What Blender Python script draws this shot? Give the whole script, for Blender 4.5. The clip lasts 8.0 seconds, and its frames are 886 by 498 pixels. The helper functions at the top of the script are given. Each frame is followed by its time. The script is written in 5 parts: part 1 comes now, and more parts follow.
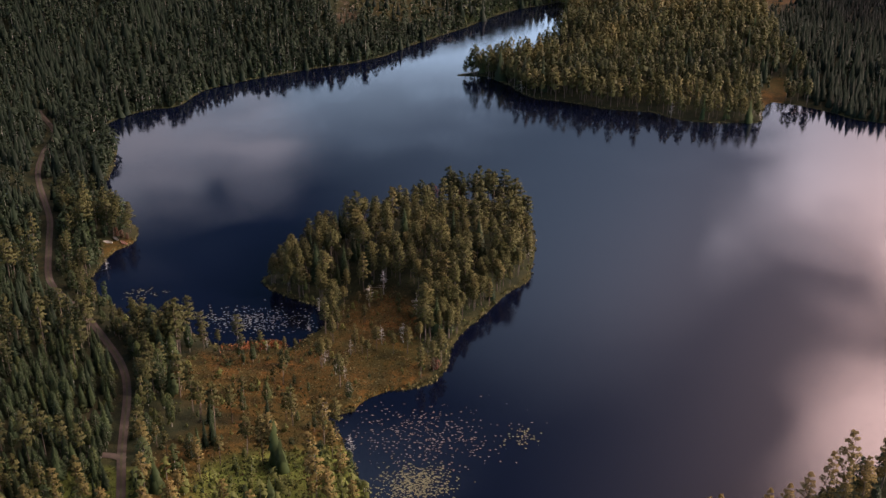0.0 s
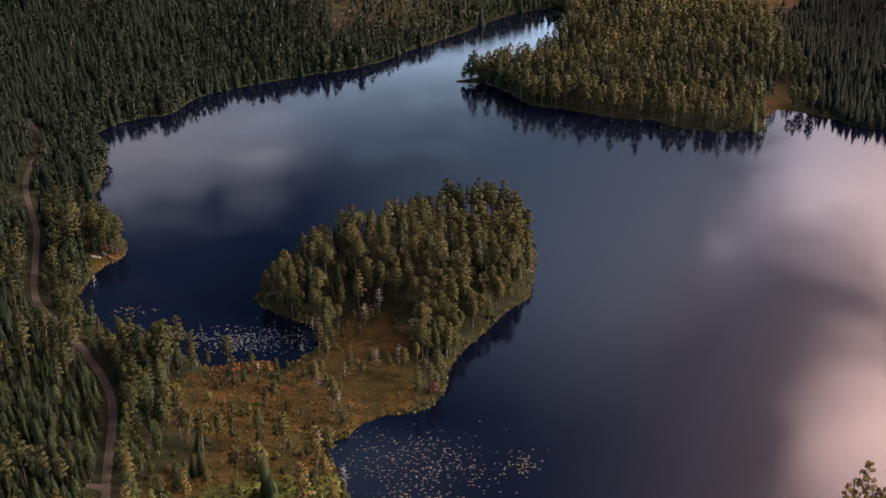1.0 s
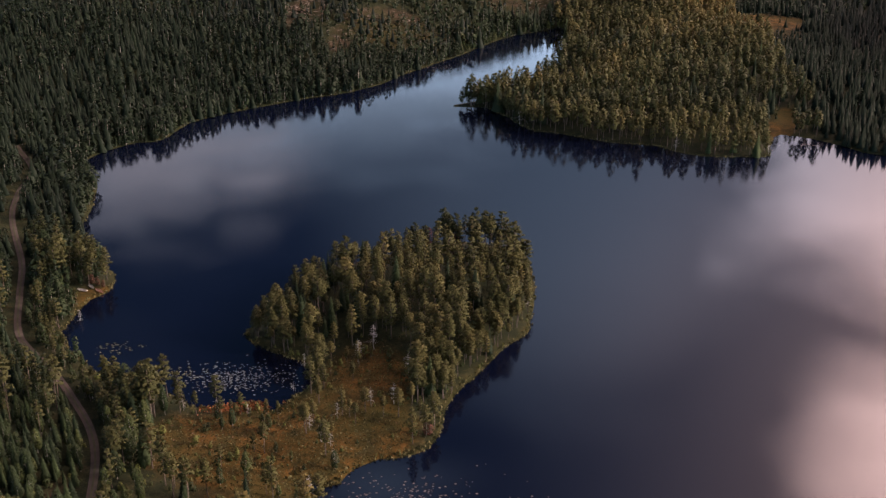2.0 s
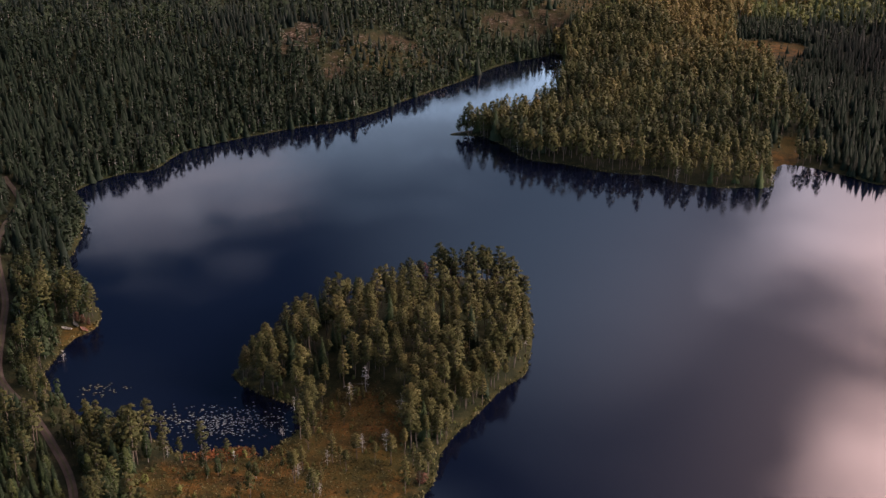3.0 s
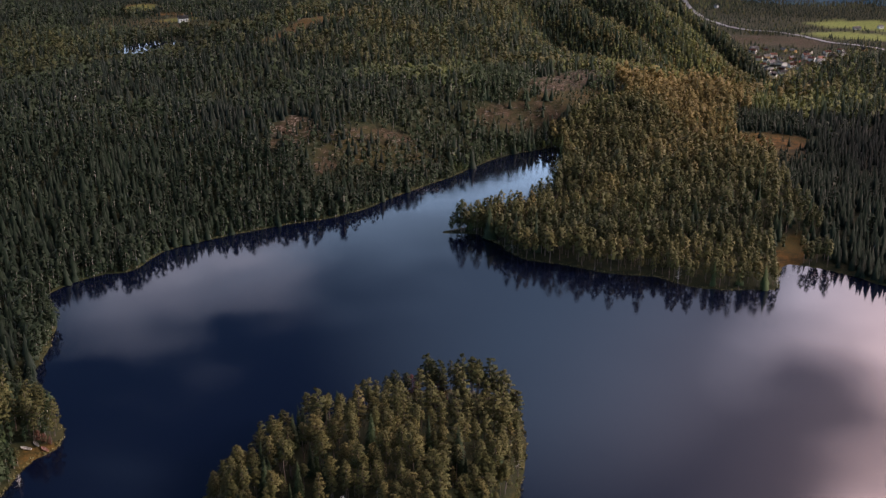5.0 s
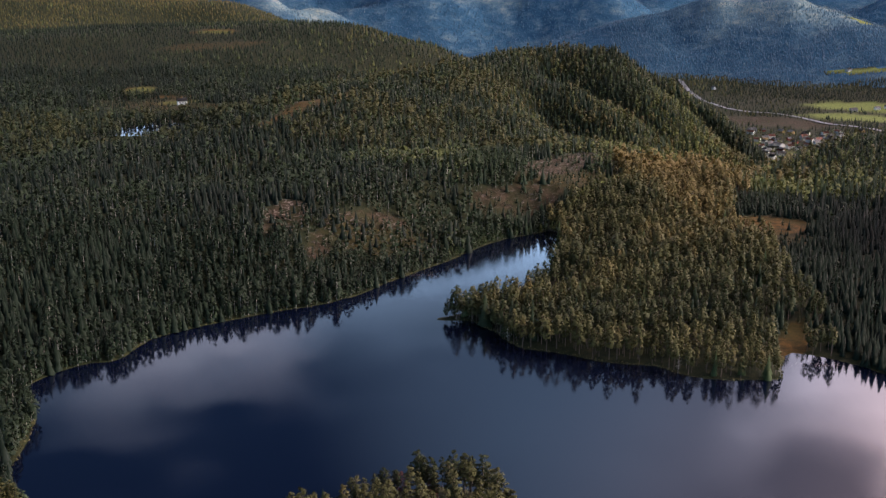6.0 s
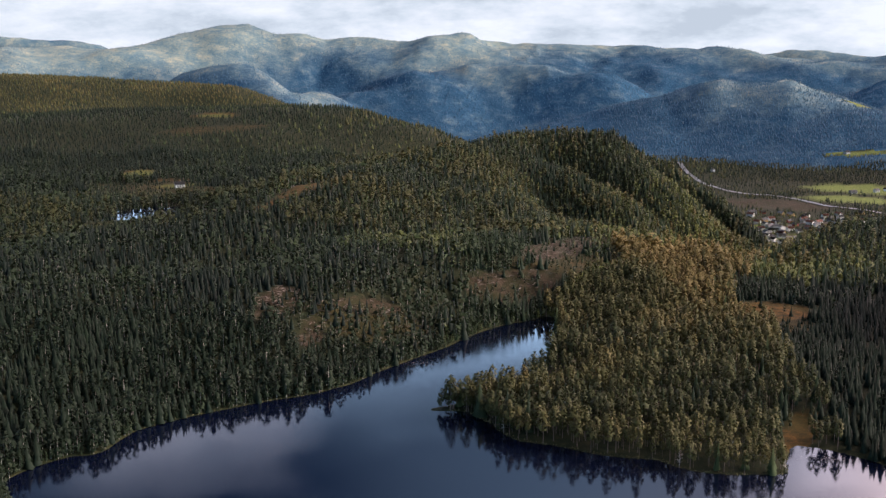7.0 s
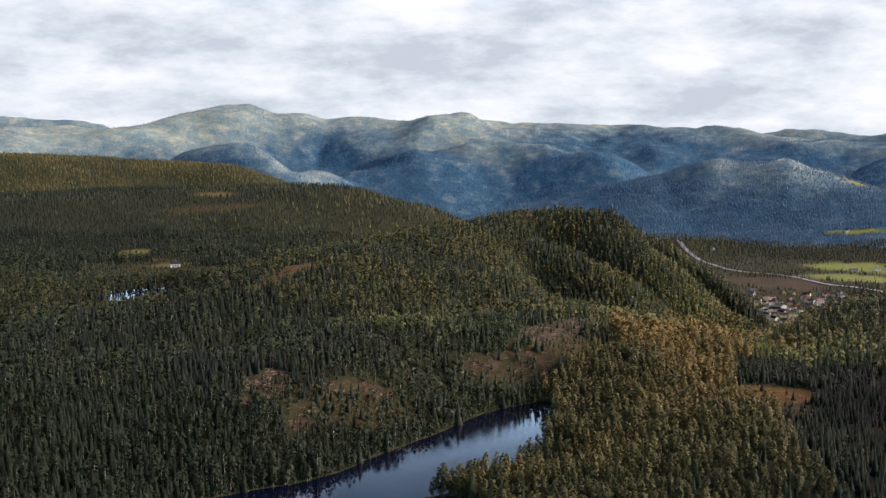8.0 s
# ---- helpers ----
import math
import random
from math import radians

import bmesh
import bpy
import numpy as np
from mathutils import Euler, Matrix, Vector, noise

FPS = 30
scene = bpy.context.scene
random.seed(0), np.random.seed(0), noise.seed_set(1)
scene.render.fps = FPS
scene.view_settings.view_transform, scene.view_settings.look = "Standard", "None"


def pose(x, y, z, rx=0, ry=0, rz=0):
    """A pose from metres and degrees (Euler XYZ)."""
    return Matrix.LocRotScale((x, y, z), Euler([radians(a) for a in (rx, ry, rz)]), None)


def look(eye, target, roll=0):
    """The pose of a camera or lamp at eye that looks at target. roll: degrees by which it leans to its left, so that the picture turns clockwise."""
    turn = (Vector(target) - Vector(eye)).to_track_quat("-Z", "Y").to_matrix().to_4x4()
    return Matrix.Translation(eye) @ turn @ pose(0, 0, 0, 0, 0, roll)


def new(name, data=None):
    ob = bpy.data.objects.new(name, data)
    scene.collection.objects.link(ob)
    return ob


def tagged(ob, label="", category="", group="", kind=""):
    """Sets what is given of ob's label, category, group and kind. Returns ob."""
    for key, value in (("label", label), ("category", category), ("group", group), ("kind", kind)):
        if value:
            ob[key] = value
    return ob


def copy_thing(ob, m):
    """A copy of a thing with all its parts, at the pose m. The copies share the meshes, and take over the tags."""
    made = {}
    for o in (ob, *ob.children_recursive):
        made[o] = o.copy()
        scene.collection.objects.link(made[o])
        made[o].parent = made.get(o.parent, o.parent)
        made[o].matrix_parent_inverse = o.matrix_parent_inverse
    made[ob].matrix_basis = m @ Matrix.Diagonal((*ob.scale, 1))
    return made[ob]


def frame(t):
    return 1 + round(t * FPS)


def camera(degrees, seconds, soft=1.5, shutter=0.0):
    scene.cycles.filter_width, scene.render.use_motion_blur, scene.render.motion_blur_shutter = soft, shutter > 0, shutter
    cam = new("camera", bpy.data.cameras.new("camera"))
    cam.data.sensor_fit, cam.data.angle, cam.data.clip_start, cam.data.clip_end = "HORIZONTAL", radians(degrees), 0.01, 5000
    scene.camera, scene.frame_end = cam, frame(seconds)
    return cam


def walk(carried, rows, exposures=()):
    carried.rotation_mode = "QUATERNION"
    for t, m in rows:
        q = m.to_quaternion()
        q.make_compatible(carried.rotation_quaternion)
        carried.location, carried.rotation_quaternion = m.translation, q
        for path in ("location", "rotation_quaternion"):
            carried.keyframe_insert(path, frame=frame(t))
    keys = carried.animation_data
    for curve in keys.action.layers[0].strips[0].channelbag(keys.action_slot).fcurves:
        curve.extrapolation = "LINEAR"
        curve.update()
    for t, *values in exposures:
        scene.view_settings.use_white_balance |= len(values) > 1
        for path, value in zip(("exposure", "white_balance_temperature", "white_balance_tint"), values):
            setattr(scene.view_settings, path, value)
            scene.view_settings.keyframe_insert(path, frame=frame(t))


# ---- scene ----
# ---------------------------------------------------------------- camera
cam = camera(44.01, 8.0, 1.4)
# seconds, x, y, z, yaw, pitch, roll of a drone that flies ahead over a lake and lifts its gaze
ROWS = [
    (0.0, 0.00, 0.00, 192.00, 0.000, -25.871, -0.142),
    (0.5, 0.15, 6.82, 192.16, -0.040, -25.892, -0.130),
    (1.0, 0.47, 13.60, 192.33, -0.072, -25.919, -0.117),
    (1.5, 0.97, 20.35, 192.51, -0.093, -25.637, -0.105),
    (3.0, 3.47, 40.36, 193.08, -0.111, -23.995, -0.068),
    (3.5, 4.61, 46.94, 193.28, -0.100, -23.822, -0.056),
    (4.0, 5.91, 53.48, 193.50, -0.088, -23.697, -0.044),
    (4.5, 7.35, 59.98, 193.72, -0.060, -21.842, -0.031),
    (5.0, 8.93, 66.43, 193.94, -0.012, -19.761, -0.019),
    (6.5, 14.46, 85.46, 194.67, 0.073, -13.570, 0.018),
    (7.0, 16.54, 91.70, 194.93, 0.123, -11.458, 0.030),
    (7.5, 18.75, 97.88, 195.20, 0.149, -9.309, 0.042),
    (8.0, 21.06, 104.00, 195.47, 0.170, -7.413, 0.055),
]
walk(cam, [(t, pose(x, y, z, 90 + pitch, roll, yaw)) for t, x, y, z, yaw, pitch, roll in ROWS],
     [(0.0, -0.12, 6150, 18), (4.0, -0.22, 5950, 18), (5.0, -0.17, 5750, 17), (6.5, -0.03, 5450, 14), (8.0, 0.02, 5750, 13)])

# ---------------------------------------------------------------- light
SUN_AZIMUTH, SUN_HEIGHT = radians(94), radians(24)   # clockwise from +y
sun = new("sun", bpy.data.lights.new("sun", "SUN"))
sun.data.energy, sun.data.angle, sun.data.color = 4.7, radians(11.0), (1.0, 0.84, 0.62)
sun.matrix_world = look((900 * math.sin(SUN_AZIMUTH), 900 * math.cos(SUN_AZIMUTH), 900 * math.tan(SUN_HEIGHT)), (0, 0, 0))


def node(tree, kind, **values):
    made = tree.nodes.new(kind)
    for key, value in values.items():
        made.inputs[key].default_value = value
    return made


def link(tree, a, b):
    tree.links.new(a, b)


def ramp(tree, factor, stops, ease="LINEAR"):
    made = tree.nodes.new("ShaderNodeValToRGB")
    made.color_ramp.interpolation = ease
    while len(made.color_ramp.elements) < len(stops):
        made.color_ramp.elements.new(0.5)
    for element, (place, colour) in zip(made.color_ramp.elements, stops):
        element.position = place
        element.color = (*colour, 1) if len(colour) == 3 else colour
    link(tree, factor, made.inputs["Fac"])
    return made.outputs["Color"]


def maths(tree, operation, a, b=None, clamp=False):
    made = tree.nodes.new("ShaderNodeMath")
    made.operation, made.use_clamp = operation, clamp
    for socket, value in zip(made.inputs, (a, b)):
        if value is None:
            continue
        if isinstance(value, (int, float)):
            socket.default_value = value
        else:
            link(tree, value, socket)
    return made.outputs[0]


def blend(tree, factor, a, b, kind="MIX"):
    made = tree.nodes.new("ShaderNodeMix")
    made.data_type, made.blend_type = "RGBA", kind
    for socket, value in zip((made.inputs[0], made.inputs[6], made.inputs[7]), (factor, a, b)):
        if isinstance(value, (int, float)):
            socket.default_value = value
        elif isinstance(value, tuple):
            socket.default_value = (*value, 1)
        else:
            link(tree, value, socket)
    return made.outputs[2]


def noise_tex(tree, vector, scale, detail=4.0, rough=0.55):
    made = node(tree, "ShaderNodeTexNoise", Scale=scale, Detail=detail, Roughness=rough)
    link(tree, vector, made.inputs["Vector"])
    return made.outputs["Fac"]


def build_sky():
    world = bpy.data.worlds.new("sky")
    world.use_nodes = True
    scene.world = world
    tree = world.node_tree
    tree.nodes.clear()
    sky = tree.nodes.new("ShaderNodeTexSky")
    sky.sky_type, sky.sun_disc = "NISHITA", False
    sky.sun_elevation, sky.sun_rotation = SUN_HEIGHT, SUN_AZIMUTH
    sky.dust_density, sky.ozone_density = 0.2, 3.0
    place = tree.nodes.new("ShaderNodeTexCoord").outputs["Generated"]
    split = tree.nodes.new("ShaderNodeSeparateXYZ")
    link(tree, place, split.inputs[0])
    # broken clouds: puffs drawn out sideways, a closed bank low down, blue gaps above
    drawn = tree.nodes.new("ShaderNodeMapping")
    drawn.inputs["Scale"].default_value = (1.0, 1.0, 3.0)
    link(tree, place, drawn.inputs["Vector"])
    broad = noise_tex(tree, drawn.outputs[0], 1.7, 0.0, 0.4)
    fine = noise_tex(tree, drawn.outputs[0], 8.5, 8.0, 0.56)
    soft = noise_tex(tree, drawn.outputs[0], 4.6, 1.0, 0.45)

    # ragged outlines for the single clouds
    swirl = node(tree, "ShaderNodeTexNoise", Scale=7.0, Detail=5.0, Roughness=0.55)
    link(tree, drawn.outputs[0], swirl.inputs["Vector"])
    pull = tree.nodes.new("ShaderNodeVectorMath")
    pull.operation = "MULTIPLY_ADD"
    link(tree, swirl.outputs["Color"], pull.inputs[0])
    pull.inputs[1].default_value = (0.20, 0.20, 0.20)
    pull.inputs[2].default_value = (-0.10, -0.10, -0.10)
    bent = tree.nodes.new("ShaderNodeVectorMath")
    link(tree, place, bent.inputs[0])
    link(tree, pull.outputs[0], bent.inputs[1])
    even = tree.nodes.new("ShaderNodeVectorMath")
    even.operation = "NORMALIZE"
    link(tree, bent.outputs[0], even.inputs[0])

    def toward(azimuth, height, ragged=False):
        dot = tree.nodes.new("ShaderNodeVectorMath")
        dot.operation = "DOT_PRODUCT"
        a, h = radians(azimuth), radians(height)
        dot.inputs[1].default_value = (math.sin(a) * math.cos(h), math.cos(a) * math.cos(h), math.sin(h))
        link(tree, even.outputs[0] if ragged else place, dot.inputs[0])
        return dot.outputs["Value"]

    def ease(value, low, high):
        made = tree.nodes.new("ShaderNodeMapRange")
        made.interpolation_type = "SMOOTHSTEP"
        made.inputs["From Min"].default_value, made.inputs["From Max"].default_value = low, high
        link(tree, value, made.inputs["Value"])
        return made.outputs["Result"]

    low = ease(split.outputs["Z"], 0.42, 0.26)
    inlet = ease(split.outputs["Z"], 0.31, 0.25)
    horizon = ease(split.outputs["Z"], 0.20, 0.08)
    east_bank = maths(tree, "MULTIPLY", ease(toward(55, 28), 0.900, 0.970), 0.8)
    east_puff = maths(tree, "MAXIMUM", ease(toward(25.0, 23.0, True), 0.9850, 0.9965), ease(toward(29.5, 33.0, True), 0.9860, 0.9965))
    west_puff = maths(tree, "MAXIMUM", ease(toward(-16.0, 20.5, True), 0.9968, 0.9998), ease(toward(-11.0, 20.5, True), 0.9974, 0.9998))
    west_puff = maths(tree, "MAXIMUM", west_puff, maths(tree, "MULTIPLY", ease(toward(-17.0, 22.0), 0.9910, 0.9990), 0.20))
    cover = maths(tree, "ADD", maths(tree, "MULTIPLY", maths(tree, "SUBTRACT", broad, 0.5), 0.35), maths(tree, "MULTIPLY", maths(tree, "SUBTRACT", fine, 0.5), maths(tree, "MULTIPLY", horizon, 0.25)))
    cover = maths(tree, "ADD", cover, maths(tree, "MULTIPLY", maths(tree, "SUBTRACT", soft, 0.5), maths(tree, "ADD", maths(tree, "MULTIPLY", maths(tree, "MAXIMUM", east_bank, east_puff), 0.5), 0.45)))
    cover = maths(tree, "ADD", cover, 0.47)
    gap = maths(tree, "MULTIPLY", ease(toward(20.5, 27.5, True), 0.9972, 0.9996), 0.30)
    cover = maths(tree, "SUBTRACT", cover, gap)
    for extra, amount in ((low, 0.22), (horizon, 0.20), (east_bank, 0.40), (east_puff, 0.42), (west_puff, 0.32), (inlet, 0.36)):
        cover = maths(tree, "ADD", cover, maths(tree, "MULTIPLY", extra, amount))
    mask = ramp(tree, cover, [(0.52, (0, 0, 0)), (0.90, (1, 1, 1))], "EASE")
    # a thin veil, thicker towards the sun
    veil = maths(tree, "MAXIMUM", maths(tree, "MULTIPLY", ease(split.outputs["X"], -0.05, 0.38), 0.15), maths(tree, "MULTIPLY", ease(toward(7, 21), 0.965, 0.998), 0.26))
    mask = maths(tree, "MAXIMUM", mask, veil)
    # the clouds are brighter and warmer towards the sun
    sunward = maths(tree, "MAXIMUM", toward(70, 36), 0.0)
    glow = maths(tree, "MULTIPLY", maths(tree, "POWER", sunward, 4.0), maths(tree, "MULTIPLY", ease(split.outputs["Z"], 0.20, 0.50), 17.0))
    flat = tree.nodes.new("ShaderNodeMapping")
    flat.inputs["Scale"].default_value = (1.0, 1.0, 3.0)
    link(tree, place, flat.inputs["Vector"])
    puffs = noise_tex(tree, flat.outputs[0], 7.5, 12.0, 0.62)
    white = ramp(tree, puffs, [(0.38, (0.72, 0.71, 0.66)), (0.46, (0.90, 0.87, 0.79)), (0.51, (1.01, 0.95, 0.85)), (0.60, (1.18, 1.08, 0.93))])
    warm = blend(tree, maths(tree, "MULTIPLY", ease(sunward, 0.53, 0.82), maths(tree, "SUBTRACT", 1.0, horizon)), (0.94, 0.98, 1.03), (1.76, 0.93, 0.66))
    white = blend(tree, horizon, blend(tree, west_puff, (0.70, 0.88, 1.04), (1.02, 0.95, 0.98)), white)
    lit = blend(tree, 1.0, white, warm, "MULTIPLY")
    bright = tree.nodes.new("ShaderNodeVectorMath")
    bright.operation = "SCALE"
    link(tree, lit, bright.inputs[0])
    link(tree, maths(tree, "ADD", maths(tree, "ADD", glow, 0.92), maths(tree, "MULTIPLY", maths(tree, "ADD", maths(tree, "SUBTRACT", inlet, horizon), maths(tree, "MULTIPLY", west_puff, 0.10)), 1.8)), bright.inputs["Scale"])
    cloud = bright.outputs[0]
    dim = node(tree, "ShaderNodeVectorMath")
    dim.operation = "SCALE"
    link(tree, blend(tree, 1.0, sky.outputs[0], (0.82, 1.0, 1.08), "MULTIPLY"), dim.inputs[0])
    dim.inputs["Scale"].default_value = 0.038
    back = node(tree, "ShaderNodeBackground", Strength=1.0)
    link(tree, blend(tree, mask, dim.outputs[0], cloud), back.inputs["Color"])
    link(tree, back.outputs[0], tree.nodes.new("ShaderNodeOutputWorld").inputs[0])


build_sky()

# ---------------------------------------------------------------- materials


def material(name):
    made = bpy.data.materials.new(name)
    made.use_nodes = True
    tree = made.node_tree
    shader = tree.nodes["Principled BSDF"]
    return made, tree, shader


def plain(name, colour, rough=0.8, spread=0.25, scale=1.5, metal=0.0, bump=0.2):
    """A worn surface of one colour, uneven at two scales."""
    made, tree, shader = material(name)
    place = tree.nodes.new("ShaderNodeTexCoord").outputs["Object"]
    big, small = noise_tex(tree, place, scale, 5), noise_tex(tree, place, scale * 9, 3)
    both = maths(tree, "MULTIPLY_ADD", small, 0.4)
    tree.nodes[-1].inputs[2].default_value = 0.0
    link(tree, big, tree.nodes[-1].inputs[2])
    dark = tuple(c * (1 - spread) for c in colour)
    light = tuple(min(1, c * (1 + spread)) for c in colour)
    link(tree, ramp(tree, both, [(0.4, dark), (1.0, light)]), shader.inputs["Base Color"])
    shader.inputs["Roughness"].default_value, shader.inputs["Metallic"].default_value = rough, metal
    lump = node(tree, "ShaderNodeBump", Strength=bump, Distance=0.05)
    link(tree, small, lump.inputs["Height"])
    link(tree, lump.outputs[0], shader.inputs["Normal"])
    return made


def foliage(name, dark, mid, light):
    """Needles or leaves: each tree has its own tint, each clump a little of its own."""
    made, tree, shader = material(name)
    tint = tree.nodes.new("ShaderNodeAttribute")
    tint.attribute_name = "tint"
    geometry = tree.nodes.new("ShaderNodeNewGeometry")
    own = tree.nodes.new("ShaderNodeObjectInfo").outputs["Random"]
    clump = maths(tree, "MULTIPLY", maths(tree, "SUBTRACT", geometry.outputs["Random Per Island"], 0.5), 0.09)
    both = maths(tree, "ADD", maths(tree, "ADD", tint.outputs["Fac"], clump), maths(tree, "MULTIPLY", maths(tree, "SUBTRACT", own, 0.5), 0.36))
    colour = ramp(tree, both, [(0.0, dark), (0.5, mid), (1.0, light)])
    link(tree, colour, shader.inputs["Base Color"])
    shader.inputs["Roughness"].default_value = 0.75
    shader.inputs["Specular IOR Level"].default_value = 0.2
    leaf = node(tree, "ShaderNodeBsdfTranslucent")
    link(tree, colour, leaf.inputs["Color"])
    mix = node(tree, "ShaderNodeMixShader", Fac=0.15)
    link(tree, shader.outputs[0], mix.inputs[1])
    link(tree, leaf.outputs[0], mix.inputs[2])
    link(tree, mix.outputs[0], tree.nodes["Material Output"].inputs["Surface"])
    return made


def ground_material():
    """Forest floor, bog, felled ground and meadow, by the ground's own cover."""
    made, tree, shader = material("forest_ground")
    place = tree.nodes.new("ShaderNodeTexCoord").outputs["Object"]
    cover = tree.nodes.new("ShaderNodeAttribute")
    cover.attribute_name = "cover"
    split = tree.nodes.new("ShaderNodeSeparateColor")
    link(tree, cover.outputs["Color"], split.inputs[0])
    big, mid, small = noise_tex(tree, place, 0.03, 5), noise_tex(tree, place, 0.22, 5, 0.65), noise_tex(tree, place, 1.6, 4, 0.7)
    grain = maths(tree, "ADD", maths(tree, "MULTIPLY", mid, 0.55), maths(tree, "MULTIPLY", small, 0.45))
    floor = ramp(tree, grain, [(0.36, (0.010, 0.014, 0.008)), (0.52, (0.024, 0.028, 0.013)), (0.66, (0.056, 0.050, 0.021))])
    bog = ramp(tree, grain, [(0.36, (0.024, 0.021, 0.007)), (0.50, (0.066, 0.042, 0.011)), (0.62, (0.145, 0.070, 0.018))])
    bog = blend(tree, maths(tree, "MULTIPLY", ramp(tree, big, [(0.42, (0, 0, 0)), (0.60, (1, 1, 1))]), 0.6), bog, (0.044, 0.043, 0.012))
    felled = ramp(tree, grain, [(0.36, (0.014, 0.014, 0.007)), (0.50, (0.036, 0.026, 0.014)), (0.64, (0.100, 0.070, 0.050))])
    felled = blend(tree, ramp(tree, noise_tex(tree, place, 0.07, 4, 0.6), [(0.44, (0, 0, 0)), (0.58, (0.8, 0.8, 0.8))]), felled, (0.026, 0.028, 0.010))
    meadow = ramp(tree, grain, [(0.36, (0.088, 0.118, 0.022)), (0.64, (0.172, 0.204, 0.050))])
    edge = maths(tree, "MULTIPLY", maths(tree, "SUBTRACT", mid, 0.5), 0.9)
    colour = floor
    for channel, kind in (("Red", bog), ("Green", felled), ("Blue", meadow)):
        soft = maths(tree, "ADD", split.outputs[channel], maths(tree, "MULTIPLY", edge, maths(tree, "MULTIPLY", split.outputs[channel], 2.0)), True)
        colour = blend(tree, soft, colour, kind)
    link(tree, colour, shader.inputs["Base Color"])
    shader.inputs["Roughness"].default_value = 0.95
    shader.inputs["Specular IOR Level"].default_value = 0.1
    lump = node(tree, "ShaderNodeBump", Strength=0.8, Distance=0.5)
    link(tree, grain, lump.inputs["Height"])
    link(tree, lump.outputs[0], shader.inputs["Normal"])
    return made


def mountain_material():
    """Far slopes with haze painted in as blue: spruce woods, paler olive birch and heath where the land is open."""
    made, tree, shader = material("mountain_woods")
    place = tree.nodes.new("ShaderNodeTexCoord").outputs["Object"]
    open_land = tree.nodes.new("ShaderNodeAttribute")
    open_land.attribute_name = "open_land"
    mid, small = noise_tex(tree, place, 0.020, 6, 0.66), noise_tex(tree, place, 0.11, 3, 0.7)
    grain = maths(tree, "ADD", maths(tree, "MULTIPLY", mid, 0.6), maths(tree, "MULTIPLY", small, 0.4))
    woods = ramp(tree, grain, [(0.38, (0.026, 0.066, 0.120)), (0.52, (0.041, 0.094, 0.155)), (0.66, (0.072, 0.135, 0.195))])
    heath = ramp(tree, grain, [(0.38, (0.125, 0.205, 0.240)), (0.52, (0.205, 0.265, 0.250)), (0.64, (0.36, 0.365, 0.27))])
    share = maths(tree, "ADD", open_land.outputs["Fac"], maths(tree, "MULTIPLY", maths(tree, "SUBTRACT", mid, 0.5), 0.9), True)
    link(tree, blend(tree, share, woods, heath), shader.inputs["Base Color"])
    shader.inputs["Roughness"].default_value = 1.0
    shader.inputs["Specular IOR Level"].default_value = 0.0
    lump = node(tree, "ShaderNodeBump", Strength=0.8, Distance=5.0)
    link(tree, grain, lump.inputs["Height"])
    link(tree, lump.outputs[0], shader.inputs["Normal"])
    return made


def water_material():
    made, tree, shader = material("lake_water")
    place = tree.nodes.new("ShaderNodeTexCoord").outputs["Object"]
    shader.inputs["Base Color"].default_value = (0.002, 0.0035, 0.012, 1)
    shader.inputs["Roughness"].default_value = 0.038
    shader.inputs["IOR"].default_value = 1.50
    big, small = noise_tex(tree, place, 0.018, 1), noise_tex(tree, place, 3.5, 3, 0.6)
    wind = ramp(tree, big, [(0.35, (0.25, 0.25, 0.25)), (0.75, (1, 1, 1))], "EASE")
    lump = node(tree, "ShaderNodeBump", Distance=0.06)
    link(tree, maths(tree, "MULTIPLY", wind, 0.32), lump.inputs["Strength"])
    link(tree, small, lump.inputs["Height"])
    link(tree, lump.outputs[0], shader.inputs["Normal"])
    return made


M_GROUND, M_MOUNTAIN, M_WATER = ground_material(), mountain_material(), water_material()
M_SPRUCE = foliage("spruce_needles", (0.009, 0.016, 0.010), (0.019, 0.032, 0.015), (0.060, 0.083, 0.028))
M_PINE = foliage("pine_needles", (0.036, 0.043, 0.015), (0.083, 0.080, 0.026), (0.192, 0.140, 0.046))
M_BIRCH = foliage("birch_leaves", (0.016, 0.026, 0.013), (0.036, 0.053, 0.021), (0.132, 0.142, 0.038))
# needles of the far trees, haze put into the blue
M_HAZED = foliage("hazed_needles", (0.028, 0.072, 0.132), (0.054, 0.116, 0.170), (0.225, 0.265, 0.225))
M_BARK = plain("grey_bark", (0.13, 0.10, 0.08), 0.9, 0.3, 2.0)
M_PALE = plain("pale_bark", (0.36, 0.34, 0.31), 0.85, 0.35, 2.0)
M_BLEACHED = plain("bleached_wood", (0.40, 0.385, 0.36), 0.85, 0.25, 1.0)
M_GRAVEL = plain("gravel", (0.072, 0.055, 0.043), 0.95, 0.4, 0.35, bump=0.6)
M_VERGE = plain("trodden_grass", (0.060, 0.058, 0.026), 0.95, 0.45, 0.3, bump=0.6)
M_LOG = plain("cut_timber", (0.27, 0.225, 0.19), 0.85, 0.35, 1.0)
M_ROCK = plain("pale_rock", (0.36, 0.34, 0.31), 0.9, 0.25, 0.5, bump=0.8)
M_LILY = plain("lily_leaf", (0.12, 0.115, 0.05), 0.5, 0.4, 0.4)
M_LILY_RED = plain("faded_lily_leaf", (0.11, 0.085, 0.075), 0.5, 0.4, 0.4)

# the sheen of the sky is put into this leaf colour
M_LILY_SHEEN = plain("sheen_lily_leaf", (0.13, 0.14, 0.135), 0.35, 0.4, 0.4)

